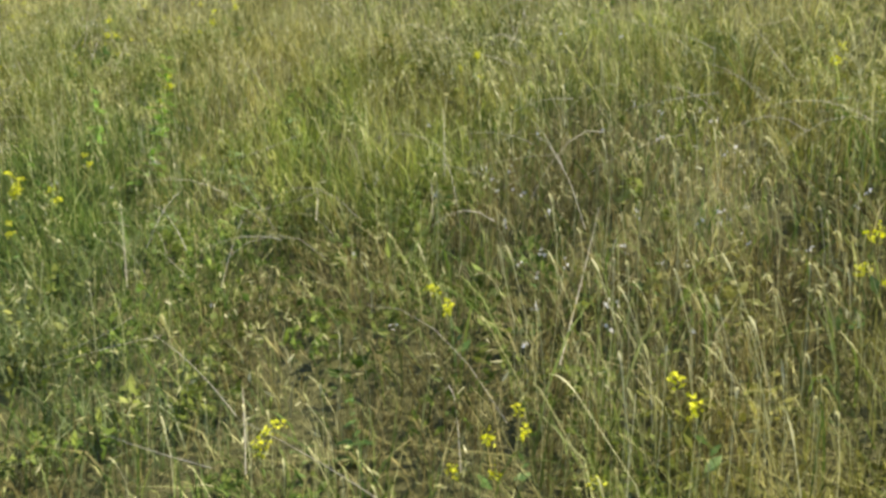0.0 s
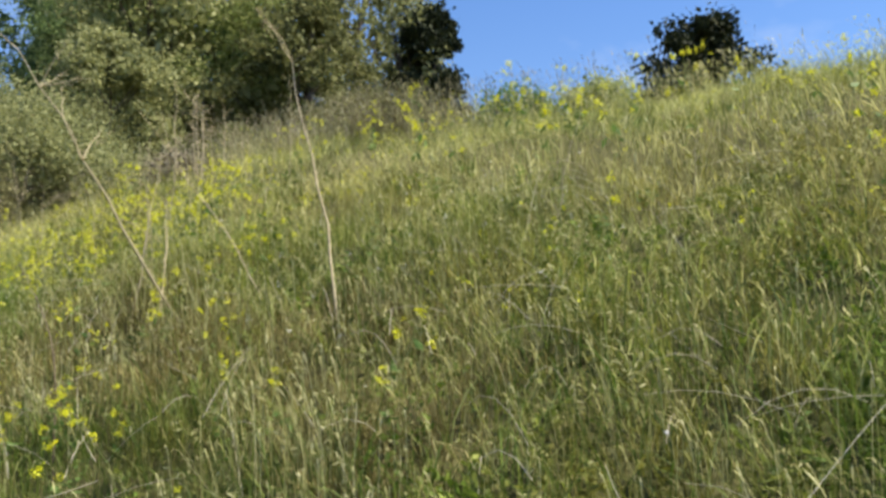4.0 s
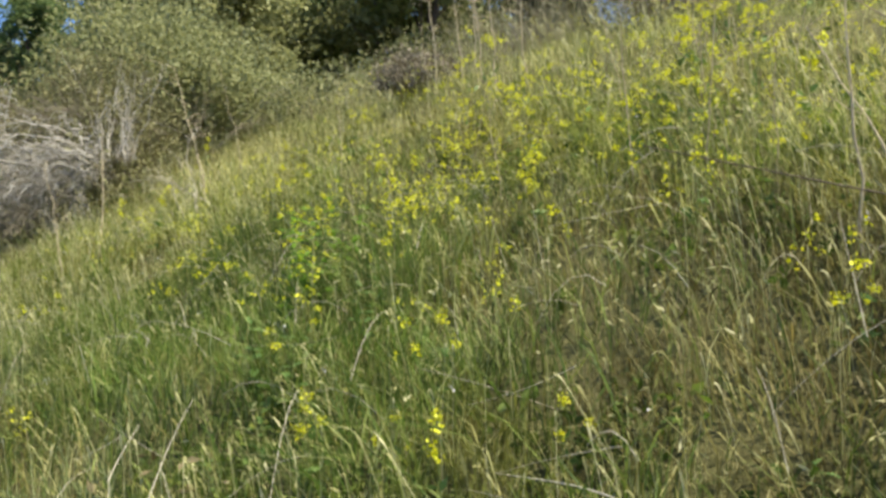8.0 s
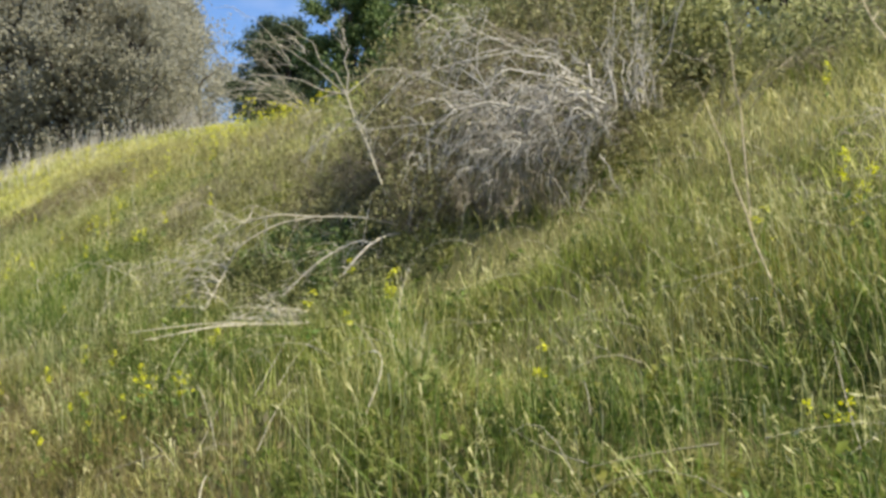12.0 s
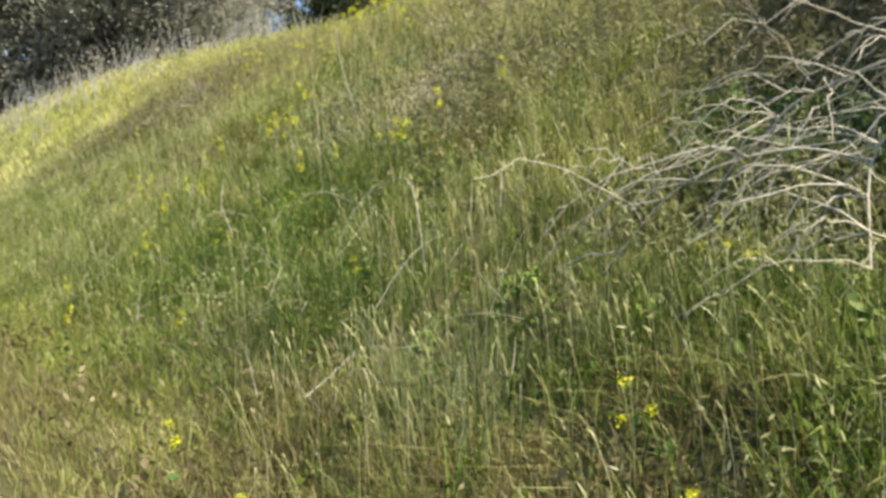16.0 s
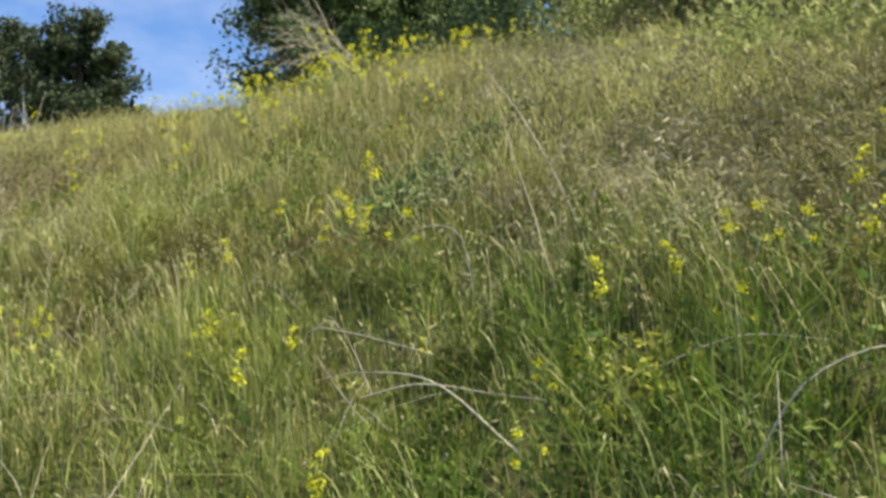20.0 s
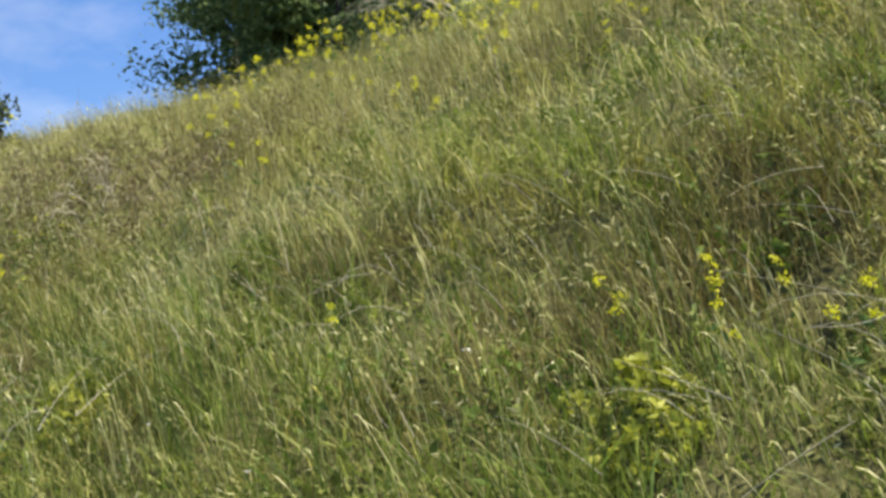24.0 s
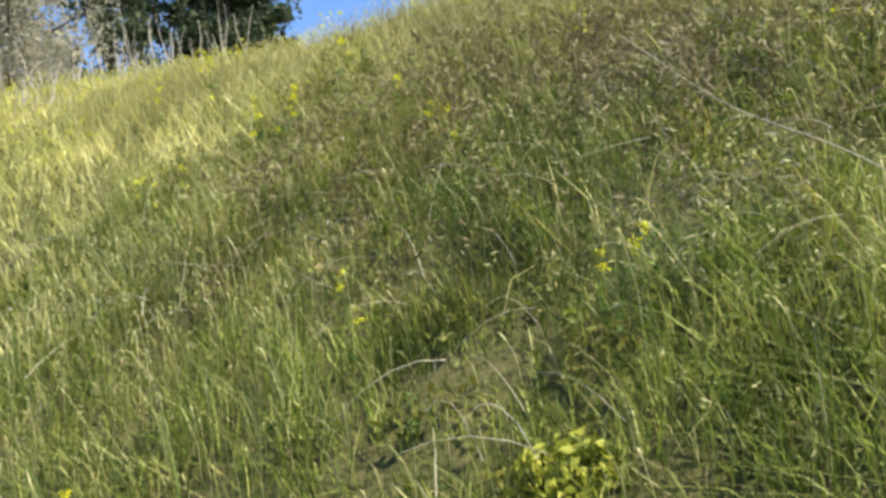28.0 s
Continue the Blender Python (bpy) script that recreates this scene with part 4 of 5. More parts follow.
# the forked limb that stands out of the brush, and the limb that has fallen over the grass
fx, fy, fz = 4.95, 22.6, land_at(4.95, 22.6)
limb = thing("dead_limb", fx, fy, fz, "forked bare dead limb standing out of the brush", "dead branch", "dead limbs")
J = np.array([0, 0, 1.93 - fz])
top_fork = np.array([-0.42, 0.75, 3.42 - fz])
main = [(curve(J - (0, 0, 0.5), top_fork, side=(0.05, 0, 0), wobble=0.015, n=8, r=r_b), 0.016, 0.009)]
for d, ln in (((-0.81, 0.58, 0.06), 1.5), ((-0.70, 0.50, 0.45), 1.2), ((-0.60, 0.45, 0.75), 1.1), ((0.50, -0.30, 0.25), 0.7), ((0.0, 0.1, 1.0), 0.8), ((-0.6, 0.3, -0.5), 0.6)):
    d = np.array(d) / np.linalg.norm(d)
    main.append((curve(top_fork, top_fork + d * ln, sag=-0.12, wobble=0.02, n=7, r=r_b), 0.008, 0.003))
    main += spray(top_fork + d * ln * 0.6, d, ln * 0.7, 5, r_b, 0.4, 0.3, 0.004)
main += [(curve(J + (0, 0, 0.25), J + (0.5, -0.9, 1.35), sag=-0.1, wobble=0.02, n=7, r=r_b), 0.011, 0.004)]
main += spray(J + (0.3, -0.5, 0.9), (0.2, -0.6, 0.8), 0.8, 5, r_b, 0.4, 0.2, 0.004)
v, f = tubes(main[:1], 6)
mesh_object("limb", v, f, M_BRANCH, limb, flat=False)
v, f = tubes(main[1:], 5)
tagged(mesh_object("twig", v, f, M_BRANCH, limb), "bare forked twigs", kind="stuff")

gx0, gy0 = 3.65, 22.3
gz0 = land_at(gx0, gy0)
fallen = thing("fallen_branch", gx0, gy0, gz0, "fallen grey branch with fanning dry twigs on the grass", "dead branch", "dead limbs")
O = np.array([gx0, gy0, gz0])
jun, arch, arch2, tip = (np.array(p) - O for p in ((4.67, 22.38, 1.94), (3.95, 22.85, 2.01), (3.22, 23.57, 1.74), (3.16, 23.68, 1.58)))
foot = np.array((3.62, 22.21, 1.08)) - O
fork = np.array((3.17, 23.2, 1.48)) - O
lowc = np.array((3.27, 22.13, 1.0)) - O
over = []


def bow(points, r0, r1, n=10):
    """A smooth bough through a few points."""
    p = np.array(points)
    k = np.linspace(0, len(p) - 1, n)
    i = np.clip(k.astype(int), 0, len(p) - 2)
    q = (k - i)[:, None]
    pm = np.vstack([2 * p[0] - p[1], p, 2 * p[-1] - p[-2]])
    a, b_, c, d = pm[i], pm[i + 1], pm[i + 2], pm[i + 3]
    return (0.5 * ((2 * b_) + (c - a) * q + (2 * a - 5 * b_ + 4 * c - d) * q ** 2 + (3 * b_ - a - 3 * c + d) * q ** 3), r0, r1)


over.append(bow([jun, (0.71, 0.37, jun[2] + 0.08), arch, (-0.17, 0.55, arch[2] - 0.01), (-0.38, 0.88, arch[2] - 0.12), arch2, tip], 0.010, 0.004, 20))
over.append(bow([arch, (-0.04, 0.72, arch[2] - 0.09), (-0.40, 0.76, arch[2] - 0.31), fork, (-0.75, 0.75, fork[2] - 0.41)], 0.009, 0.004, 14))
over.append(bow([jun + (0.9, 0.3, 0.06), jun + (0.11, 0.02, -0.05), (0.60, -0.08, jun[2] - 0.18), (0.27, -0.05, jun[2] - 0.52), foot + (0, 0, -0.08)], 0.014, 0.010, 14))
over.append(bow([(0.60, -0.08, jun[2] - 0.20), (0.55, 0.20, jun[2] - 0.18), (0.23, 0.35, jun[2] - 0.39), (-0.14, 0.38, jun[2] - 0.73)], 0.010, 0.006, 12))
over.append(bow([(0.95, 0.55, jun[2] + 0.36), (0.85, 0.48, jun[2] + 0.1), (0.77, 0.42, jun[2] - 0.20)], 0.008, 0.004))
over.append(bow([fork, (-0.68, 1.15, fork[2] + 0.05), (-0.90, 1.50, fork[2] - 0.10), (-1.06, 1.80, fork[2] - 0.50)], 0.006, 0.0025, 12))
for side_ in ((-1.25, -0.11, 0.95), (-1.70, -0.30, 0.98), (-1.65, -0.52, 0.94)):
    over.append(bow([lowc, (lowc + np.array((side_[0], side_[1], side_[2] - gz0))) / 2 + (0, 0, 0.04), (side_[0], side_[1], side_[2] - gz0)], 0.0055, 0.003, 8))
BOUGHS = len(over)
LEFT = np.array([-0.62, 0.78, 0.0])
for k in range(54):
    line = over[(0, 1, 5, 1, 0, 3)[k % 6]][0]
    o = line[int(len(line) * r_b.uniform(0.45, 0.98))]
    d = LEFT + r_b.normal(0, 0.55, 3) * (1, 1, 0.5)
    ln = r_b.uniform(0.3, 0.95) * (0.6 if k % 6 == 5 else 1)
    e = o + d / np.linalg.norm(d) * ln - (0, 0, ln * r_b.uniform(0.05, 0.85))
    c = curve(o, e, sag=-0.16 * ln, wobble=0.028 * ln, n=8, r=r_b)
    over.append((c, r_b.uniform(0.0034, 0.0058), 0.002))
    for j in (2, 3, 4, 5, 6):
        if r_b.uniform() < 0.75:
            over += spray(c[j], (c[j] - c[j - 1]) / ln * 4 + r_b.normal(0, 0.45, 3) - (0, 0, 0.35), r_b.uniform(0.10, 0.32), 1, r_b, 0.3, 0.4, 0.0028, 0)
for line, lo, hi, n in ((over[0][0], 0.15, 0.9, 16), (over[2][0], 0.3, 0.95, 14), (over[3][0], 0.2, 0.95, 12), (over[1][0], 0.15, 0.95, 14)):
    for _ in range(n):
        o = line[int(len(line) * r_b.uniform(lo, hi))]
        over += spray(o, LEFT * 0.6 + r_b.normal(0, 0.5, 3) - (0, 0, 0.7), r_b.uniform(0.12, 0.42), 1, r_b, 0.3, 0.3, 0.0028, 1)
for k in range(22):
    d = LEFT + r_b.normal(0, 0.45, 3) * (1, 1, 0.35) + (0, 0, 0.10 if k % 3 else -0.06)
    ln = r_b.uniform(0.3, 0.85)
    o = lowc + (foot - lowc) * r_b.uniform(0, 1) + r_b.normal(0, 0.03, 3)
    c = curve(o, o + d / np.linalg.norm(d) * ln, sag=-0.06 * ln, wobble=0.022 * ln, n=7, r=r_b)
    over.append((c, 0.0065 if k % 4 == 0 else r_b.uniform(0.003, 0.0048), 0.002))
    for j in (2, 3, 4, 5):
        over += spray(c[j], (c[j] - c[j - 1]) / ln * 5 + r_b.normal(0, 0.4, 3), r_b.uniform(0.08, 0.28), 1, r_b, 0.3, 0.3, 0.0032, 0)
over.append(bow([foot + (0.12, -0.2, -0.05), lowc, lowc + (-0.5, 0.25, -0.02)], 0.012, 0.006))
for one in over[:BOUGHS]:
    v, f = tubes([one], 6)
    mesh_object("bough", v, f, M_BRANCH, fallen, flat=False)
v, f = tubes(over[BOUGHS:], 4)
tagged(mesh_object("twig", v, f, M_BRANCH, fallen), "fanning fine dry twigs", kind="stuff")


# further dead sprays by the brush and under the oaks
def dead_spray(x, y, seed, n, length, way, label, mat_=None, h=0.3):
    r = np.random.default_rng(seed)
    z = land_at(x, y)
    t = thing("dead_bush", x, y, z, label, "dead shrub")
    out = []
    for _ in range(n):
        o = np.array([r.normal(0, 0.12), r.normal(0, 0.12), -0.05])
        e = np.array(way, float) + r.normal(0, 0.4, 3)
        e = e / np.linalg.norm(e) * length * r.uniform(0.6, 1.2)
        c = curve(o, o + e, sag=-0.18 * length, wobble=0.03 * length, n=8, r=r)
        out.append((c, 0.008, 0.003))
        for j in (3, 4, 5, 6):
            out += spray(c[j], c[j] - c[j - 1], length * h, 2, r, 0.5, 0.3, 0.0035)
    v, f = tubes(out, 3)
    tagged(mesh_object("twig", v, f, mat_ or M_BRANCH, t), kind="stuff")


dead_spray(10.2, 35.0, 51, 11, 2.3, (-0.7, 0.65, 0.55), "arching bare dead bush in front of the dark oak")
dead_spray(13.2, 33.6, 52, 7, 2.4, (-0.2, -0.5, 0.8), "bare grey branches leaning over the crest")
dead_spray(6.6, 23.2, 53, 9, 1.5, (-0.2, 0.6, 0.8), "bare brown branches rising behind the brush", M_BRUSH)
dead_spray(7.2, 20.6, 54, 6, 1.5, (0.1, -0.4, 0.9), "thin bare branches beside the brush", M_BRUSH)
dead_spray(5.2, 17.6, 55, 4, 0.9, (-0.2, 0.1, 0.9), "small grey dead weed in the grass")
dead_spray(5.0, 37.2, 56, 5, 0.8, (-0.6, -0.3, 0.4), "dry bleached branch lying in the grass")


# ---------------------------------------------------------------- tall bare stalks
def stalk(x, y, height, lean, seed, label, twigs=6, thick=0.008):
    r = np.random.default_rng(seed)
    z = land_at(x, y)
    t = thing("bare_stalk", x, y, z - 0.03, label, "dead stalk", "tall bare stalks")
    top = np.array([lean[0] * height, lean[1] * height, height])
    c = curve((0, 0, 0), top, wobble=0.008 * height, n=9, r=r, side=(lean[1] * 0.06, -lean[0] * 0.06, 0))
    v, f = tubes([(c, thick, thick * 0.4)], 5)
    stem = mesh_object("stem", v, f, M_STALK, t)
    for k in range(twigs):
        side = []
        j = int(r.integers(4, 9))
        j = min(j, 8)
        d = np.array([r.normal(0, 1), r.normal(0, 1), 0.6])
        d /= np.linalg.norm(d)
        ln = height * r.uniform(0.10, 0.28)
        side.append((curve(c[j], c[j] + d * ln, sag=-0.02, wobble=0.01, n=5, r=r), thick * 0.45, thick * 0.2))
        side += spray(c[j] + d * ln * 0.6, d, ln * 0.5, 2, r, 0.4, 0.1, thick * 0.22, 0)
        v, f = tubes(side, 3)
        tagged(mesh_object("twig", v, f, M_STALK, t), kind="stuff")
    return t


LAB = "tall leaning bare dead weed stalk"
stalk(4.0, 9.1, 2.1, (0.08, 0.35), 61, LAB + " with few twigs", 5, 0.011)
stalk(3.88, 10.7, 2.0, (-0.61, 0.20), 62, LAB + " with forked twigs", 8, 0.012)
stalk(4.32, 10.18, 1.8, (-0.11, 0.90), 63, LAB + " with few twigs", 4, 0.006)
stalk(3.7, 11.1, 1.45, (0.17, 0.06), 71, "straight pale dead stalk in the grass", 2, 0.0075)
stalk(3.71, 10.78, 1.2, (0.36, 0.49), 74, "thin leaning dead stalk in the grass", 2, 0.0075)
for k in range(6):
    stalk(7.7 + 0.22 * math.sin(5 * k), 15.0 + 0.25 * k, 1.2 + 0.35 * (k % 3) / 2, (0.05 * math.sin(3 * k), 0.08), 180 + k, "upright pale branching dead weed", 8, 0.012)
stalk(4.6, 12.0, 1.3, (0.05, -0.05), 64, "upright branching dead weed", 8, 0.006)
stalk(4.75, 12.5, 1.4, (0.0, 0.05), 65, "upright branching dead weed", 7, 0.006)
stalk(6.6, 15.5, 1.1, (0.0, 0.1), 66, "thin dead weed stalk", 3, 0.005)
stalk(6.2, 18.0, 1.4, (-0.1, 0.2), 67, "thin dead weed stalk", 3, 0.006)
stalk(4.6, 18.4, 1.6, (0.15, 0.25), 68, LAB + " beside the brush", 4, 0.008)
stalk(3.9, 17.8, 1.3, (0.1, 0.45), 69, LAB + " beside the brush", 3, 0.007)
stalk(5.4, 17.6, 1.8, (0.1, 0.5), 70, LAB + " with few twigs", 6, 0.009)
low_stem = thing("leaning_stem", 2.3, 9.6, land_at(2.3, 9.6), "dark thin dead stem bowed low over the grass", "dead stalk")
o_ = np.array([2.3, 9.6, land_at(2.3, 9.6)])
v, f = tubes([bow([np.array(p) - o_ for p in ((2.3, 9.6, o_[2]), (2.36, 9.75, 1.1), (2.49, 10.1, 1.38), (2.8, 10.95, 1.66), (3.06, 11.73, 1.91))], 0.006, 0.0025, 14)], 5)
mesh_object("stem", v, f, M_STEMDARK, low_stem)
stalk(3.25, 28.45, 1.25, (0.1, 0.35), 72, "pale leaning dry stem above the grass", 1, 0.006)
stalk(5.0, 8.0, 1.1, (0.1, -0.2), 73, "thin dead weed stalk", 2, 0.005)
r_s = np.random.default_rng(77)
for k in range(11):
    stalk(5.5 + r_s.normal(0, 0.6), 12.6 + r_s.normal(0, 0.9), r_s.uniform(0.7, 1.4), (r_s.normal(0, 0.08), r_s.normal(0.05, 0.12)), 200 + k, "pale branching dead weed among mustard", 6, 0.0045)
for k in range(12):
    yy = r_s.uniform(6, 42)
    stalk(r_s.uniform(4.5, 8.5) + float(road_x(yy)), yy, r_s.uniform(0.5, 1.0), (r_s.normal(0, 0.2), r_s.normal(0, 0.25)), 80 + k, "thin dead weed stalk", 2, 0.0045)

# a thicket of bleached stalks along the far hill's crest
r_c = np.random.default_rng(91)
sticks = []
for k in range(760):
    yy = r_c.uniform(56, 74) if k % 3 else 62 + 9 * math.sin(0.7 * k) + r_c.normal(0, 0.3)
    uu = r_c.uniform(3.0, 19.0)
    xx = float(road_x(yy)) + uu
    zz = land_at(xx, yy)
    h = r_c.uniform(0.4, 1.1) if k % 4 else r_c.uniform(1.0, 2.0)
    sticks.append((curve((xx, yy, zz), (xx + r_c.normal(0, 0.2) * h, yy + r_c.normal(0, 0.2) * h, zz + h), wobble=0.05, n=4, r=r_c), r_c.uniform(0.012, 0.028), 0.008))
v, f = tubes(sticks, 3)
tagged(mesh_object("bleached_stalks", v, f, M_TWIG), "upright bleached dead stalks along the hill crest", "dead stalks", kind="stuff")


# ---------------------------------------------------------------- flowers
def petals(centres, size, seed, per=6):
    r = np.random.default_rng(seed)
    c = np.repeat(centres, per, 0) + r.normal(0, 1, (len(centres) * per, 3)) * size * 0.45
    return leaves(c, size * 0.55, 1.1, 0, seed)


def mustard(seed, height, heads):
    """A mustard plant: branching stem, a few leaves and yellow flower heads."""
    r = np.random.default_rng(seed)
    t = thing("mustard_plant", 0, 0, -50, "slender mustard plant with bright yellow flower heads", "wildflower", "mustard plants")
    topp = np.array([r.normal(0, 0.12) * height, r.normal(0, 0.12) * height, height])
    c = curve((0, 0, 0), topp, wobble=0.012, n=8, r=r)
    stems, ends = [(c, 0.0035, 0.0018)], [topp]
    for k in range(heads - 1):
        j = int(r.integers(3, 7))
        d = np.array([r.normal(0, 0.6), r.normal(0, 0.6), 0.9])
        d /= np.linalg.norm(d)
        e = c[j] + d * height * r.uniform(0.15, 0.4)
        stems.append((curve(c[j], e, sag=0.02, n=5), 0.002, 0.0012))
        ends.append(e)
    v, f = tubes(stems, 3)
    stem = mesh_object("stem", v, f, M_STEM, t)
    n = 7
    i = r.integers(1, 6, n)
    v, f = leaves(c[i] + r.normal(0, 0.03, (n, 3)), 0.035, 2.4, 0.3, seed)
    mesh_object("foliage", v, f, M_LEAF, t)
    for k, e in enumerate(ends):
        s = r.uniform(0.016, 0.030)
        cc = e + r.normal(0, 1, (7, 3)) * np.array([0.011, 0.011, 0.014])
        v, f = petals(cc, s, seed * 31 + k, 5)
        tagged(mesh_object("flower_head", v, f, M_YELLOW, stem), kind="stuff")
    return t


KINDS = [mustard(100 + k, h, n) for k, (h, n) in enumerate(((0.55, 4), (0.7, 6), (0.45, 3), (0.85, 7), (0.6, 5), (0.4, 2), (0.5, 2)))]
# single plants: x, y
PLANTS_START = [(1.6, 1.7), (1.5, 1.4), (1.9, 1.0), (1.8, 1.0), (2.4, 1.3), (1.8, 0.6), (2.1, 0.4), (3.0, 0.3), (4.4, 0.5), (4.4, 2.7), (2.5, 4.7),
    (1.7, 4.0), (1.6, 4.2), (2.3, 4.2), (2.5, 4.5), (2.9, 4.6), (3.7, 5.0), (2.3, 6.8), (6.2, 6.0), (5.0, 5.7), (2.5, 4.2), (3.8, 4.9), (5.2, 5.8), (6.4, 9.7), (2.1, 8.2),
    (2.6, 10.3), (2.4, 10.7), (2.5, 9.7), (3.8, 10.7), (3.9, 11.8), (3.3, 11.0), (3.4, 8.1), (4.8, 7.8), (2.9, 7.7), (2.8, 8.3), (3.5, 10.7), (3.6, 10.4), (4.8, 10.6), (4.5, 10.6)]
PLANTS_BRUSH = [(2.2, 12.7), (2.2, 12.0), (2.0, 12.0), (2.6, 11.8), (2.8, 12.5), (2.5, 10.9), (2.5, 10.8), (2.4, 10.4), (2.2, 10.8), (2.3, 10.1), (2.2, 10.9),
    (2.3, 12.5), (2.5, 12.7), (3.0, 13.6), (2.7, 13.4), (2.0, 15.4), (6.3, 19.0), (4.7, 17.9), (2.1, 16.9), (1.9, 16.9), (1.8, 16.6), (3.4, 16.9), (2.2, 16.2), (2.0, 16.1),
    (4.7, 17.8), (4.5, 17.3), (4.4, 18.3), (3.0, 20.3), (1.7, 21.1), (3.1, 20.2), (2.9, 18.3), (1.3, 21.3), (1.5, 21.5)]
PLANTS_LIMB = [(1.9, 21.4), (1.9, 21.3), (2.0, 21.1), (1.9, 21.1), (2.1, 21.2), (2.3, 21.5), (3.7, 21.6), (2.9, 20.9), (1.2, 22.8), (1.5, 21.9), (2.0, 20.7), (2.0, 23.2),
    (3.0, 23.7), (2.9, 23.4), (1.6, 22.7), (1.9, 22.5), (0.8, 24.8), (0.8, 23.9), (3.4, 30.0), (2.8, 28.2), (3.1, 27.7), (2.6, 28.8), (1.5, 26.7), (2.1, 25.8), (1.7, 28.9),
    (1.1, 29.4), (0.9, 27.9), (3.5, 27.4), (3.5, 27.7), (4.3, 27.1), (2.6, 30.2), (2.5, 30.1), (2.5, 29.6), (2.1, 29.4), (2.9, 30.8), (1.7, 28.6), (3.6, 30.0), (3.4, 29.8)]
PLANTS_END = [(3.4, 29.5), (3.8, 30.4), (3.8, 29.9), (2.6, 28.3), (2.2, 28.1), (3.4, 27.5), (3.0, 27.6), (3.7, 27.3), (3.2, 27.2), (5.8, 30.8), (5.1, 30.7), (3.6, 30.7),
    (3.0, 30.7), (3.8, 30.5), (3.4, 30.1), (4.0, 30.2), (2.6, 32.3), (2.4, 32.0), (2.5, 31.6), (2.3, 31.5), (2.6, 33.6), (2.4, 31.9), (5.4, 34.2), (5.0, 35.8),
    (4.9, 35.6), (3.8, 37.0), (5.5, 34.2), (3.5, 37.0), (3.8, 40.1), (3.7, 40.1), (2.3, 38.2), (2.2, 38.2), (2.2, 39.6), (2.0, 39.4), (1.2, 40.1), (3.5, 42.8)]
# drifts: x, y, spread, number
PATCHES = [(2.6, 9.7, 0.35, 8), (4.5, 11.3, 0.5, 8), (4.9, 14.2, 0.6, 8), (5.6, 13.0, 0.8, 10), (5.1, 12.4, 0.5, 9), (7.5, 9.7, 0.7, 12), (7.6, 8.3, 0.7, 6), (9.0, 12.6, 0.8, 6), (6.2, 6.2, 0.6, 6),
    (8.4, 37.2, 0.35, 12), (7.6, 35.4, 0.5, 8), (8.2, 34.3, 0.5, 12), (7.8, 32.8, 0.8, 8), (8.6, 35.2, 0.6, 12), (9.6, 34.6, 0.4, 12), (10.2, 32.7, 0.5, 10), (9.2, 37.0, 0.6, 8), (5.7, 33.7, 0.4, 6), (5.7, 31.9, 0.4, 5),
    (5.9, 36.2, 0.3, 4), (6.8, 43.0, 1.2, 8), (3.6, 41.8, 0.8, 6)]
SPOTS_OF_BLOOM = [(px_, py_, 0.03, 1) for px_, py_ in PLANTS_START + PLANTS_BRUSH + PLANTS_LIMB + PLANTS_END] + PATCHES
r_f = np.random.default_rng(17)
for px_, py_, sp, n in SPOTS_OF_BLOOM:
    for _ in range(n):
        yy = py_ + r_f.normal(0, sp)
        xx = px_ + r_f.normal(0, sp)
        s = r_f.uniform(0.75, 1.15) * (0.8 if px_ < 2.7 else 1.25 if px_ > 7 else 1.0)
        m_ = pose(xx, yy, land_at(xx, yy) - 0.03, r_f.normal(0, 8), r_f.normal(0, 8), r_f.uniform(0, 360))
        c_ = copy_thing(KINDS[int(r_f.integers(0, len(KINDS)))] if n > 1 else KINDS[(2, 5, 6)[int(r_f.integers(0, 3))]], m_)
        c_.scale = (s, s, s)
for k_ in KINDS:
    for o_ in (*k_.children_recursive, k_):
        bpy.data.objects.remove(o_)


def scatter_flowers(name, x, y, lift, size, material, label, seed, per=5):
    z = land(x, y) + lift
    v, f = petals(np.stack([x, y, z], -1), size, seed, per)
    tagged(mesh_object(name, v, f, material), label, "wildflowers", kind="stuff")


x, y, tf = strip(1300, 3.6, 9.0, 5.0, 17.0, 8, low=0.05, spread=0.35, per=12)
scatter_flowers("mustard_bloom", x, y, rng.uniform(0.3, 0.7, len(x)), 0.022, M_YELLOW, "specks of yellow mustard bloom in the grass", 3)
x, y, tf = strip(900, 4.5, 14.0, 26.0, 48.0, 9, low=0.05, spread=0.35, per=12)
scatter_flowers("hill_bloom", x, y, rng.uniform(0.3, 0.6, len(x)), 0.024, M_YELLOW, "specks of yellow bloom over the upper slope", 4)
x, y, tf = strip(5000, 1.5, 16.0, 46.0, 80.0, 10, low=0.3, spread=0.6, per=16)
scatter_flowers("far_bloom", x, y, rng.uniform(0.3, 0.55, len(x)), 0.045, M_YELLOW, "yellow bloom on the far hill", 5)
mx_, my_ = np.repeat(rng.normal(4.6, 0.9, 150), 7), np.repeat(rng.normal(13.3, 1.5, 150), 7)
mz_ = np.repeat(rng.uniform(0.3, 0.65, 150), 7)
n_ = len(mx_)
scatter_flowers("mustard_haze", mx_ + rng.normal(0, 0.05, n_), my_ + rng.normal(0, 0.05, n_), mz_ + rng.normal(0, 0.06, n_), 0.026, M_YELLOW, "dense yellow mustard bloom on the slope", 7)
wx = np.concatenate([rng.normal(3.15, 0.35, 40), rng.normal(5.0, 0.6, 60), rng.uniform(2, 6, 120)])
wy = np.concatenate([rng.normal(1.1, 0.35, 40), rng.normal(9.0, 0.9, 60), rng.uniform(0, 44, 120)])
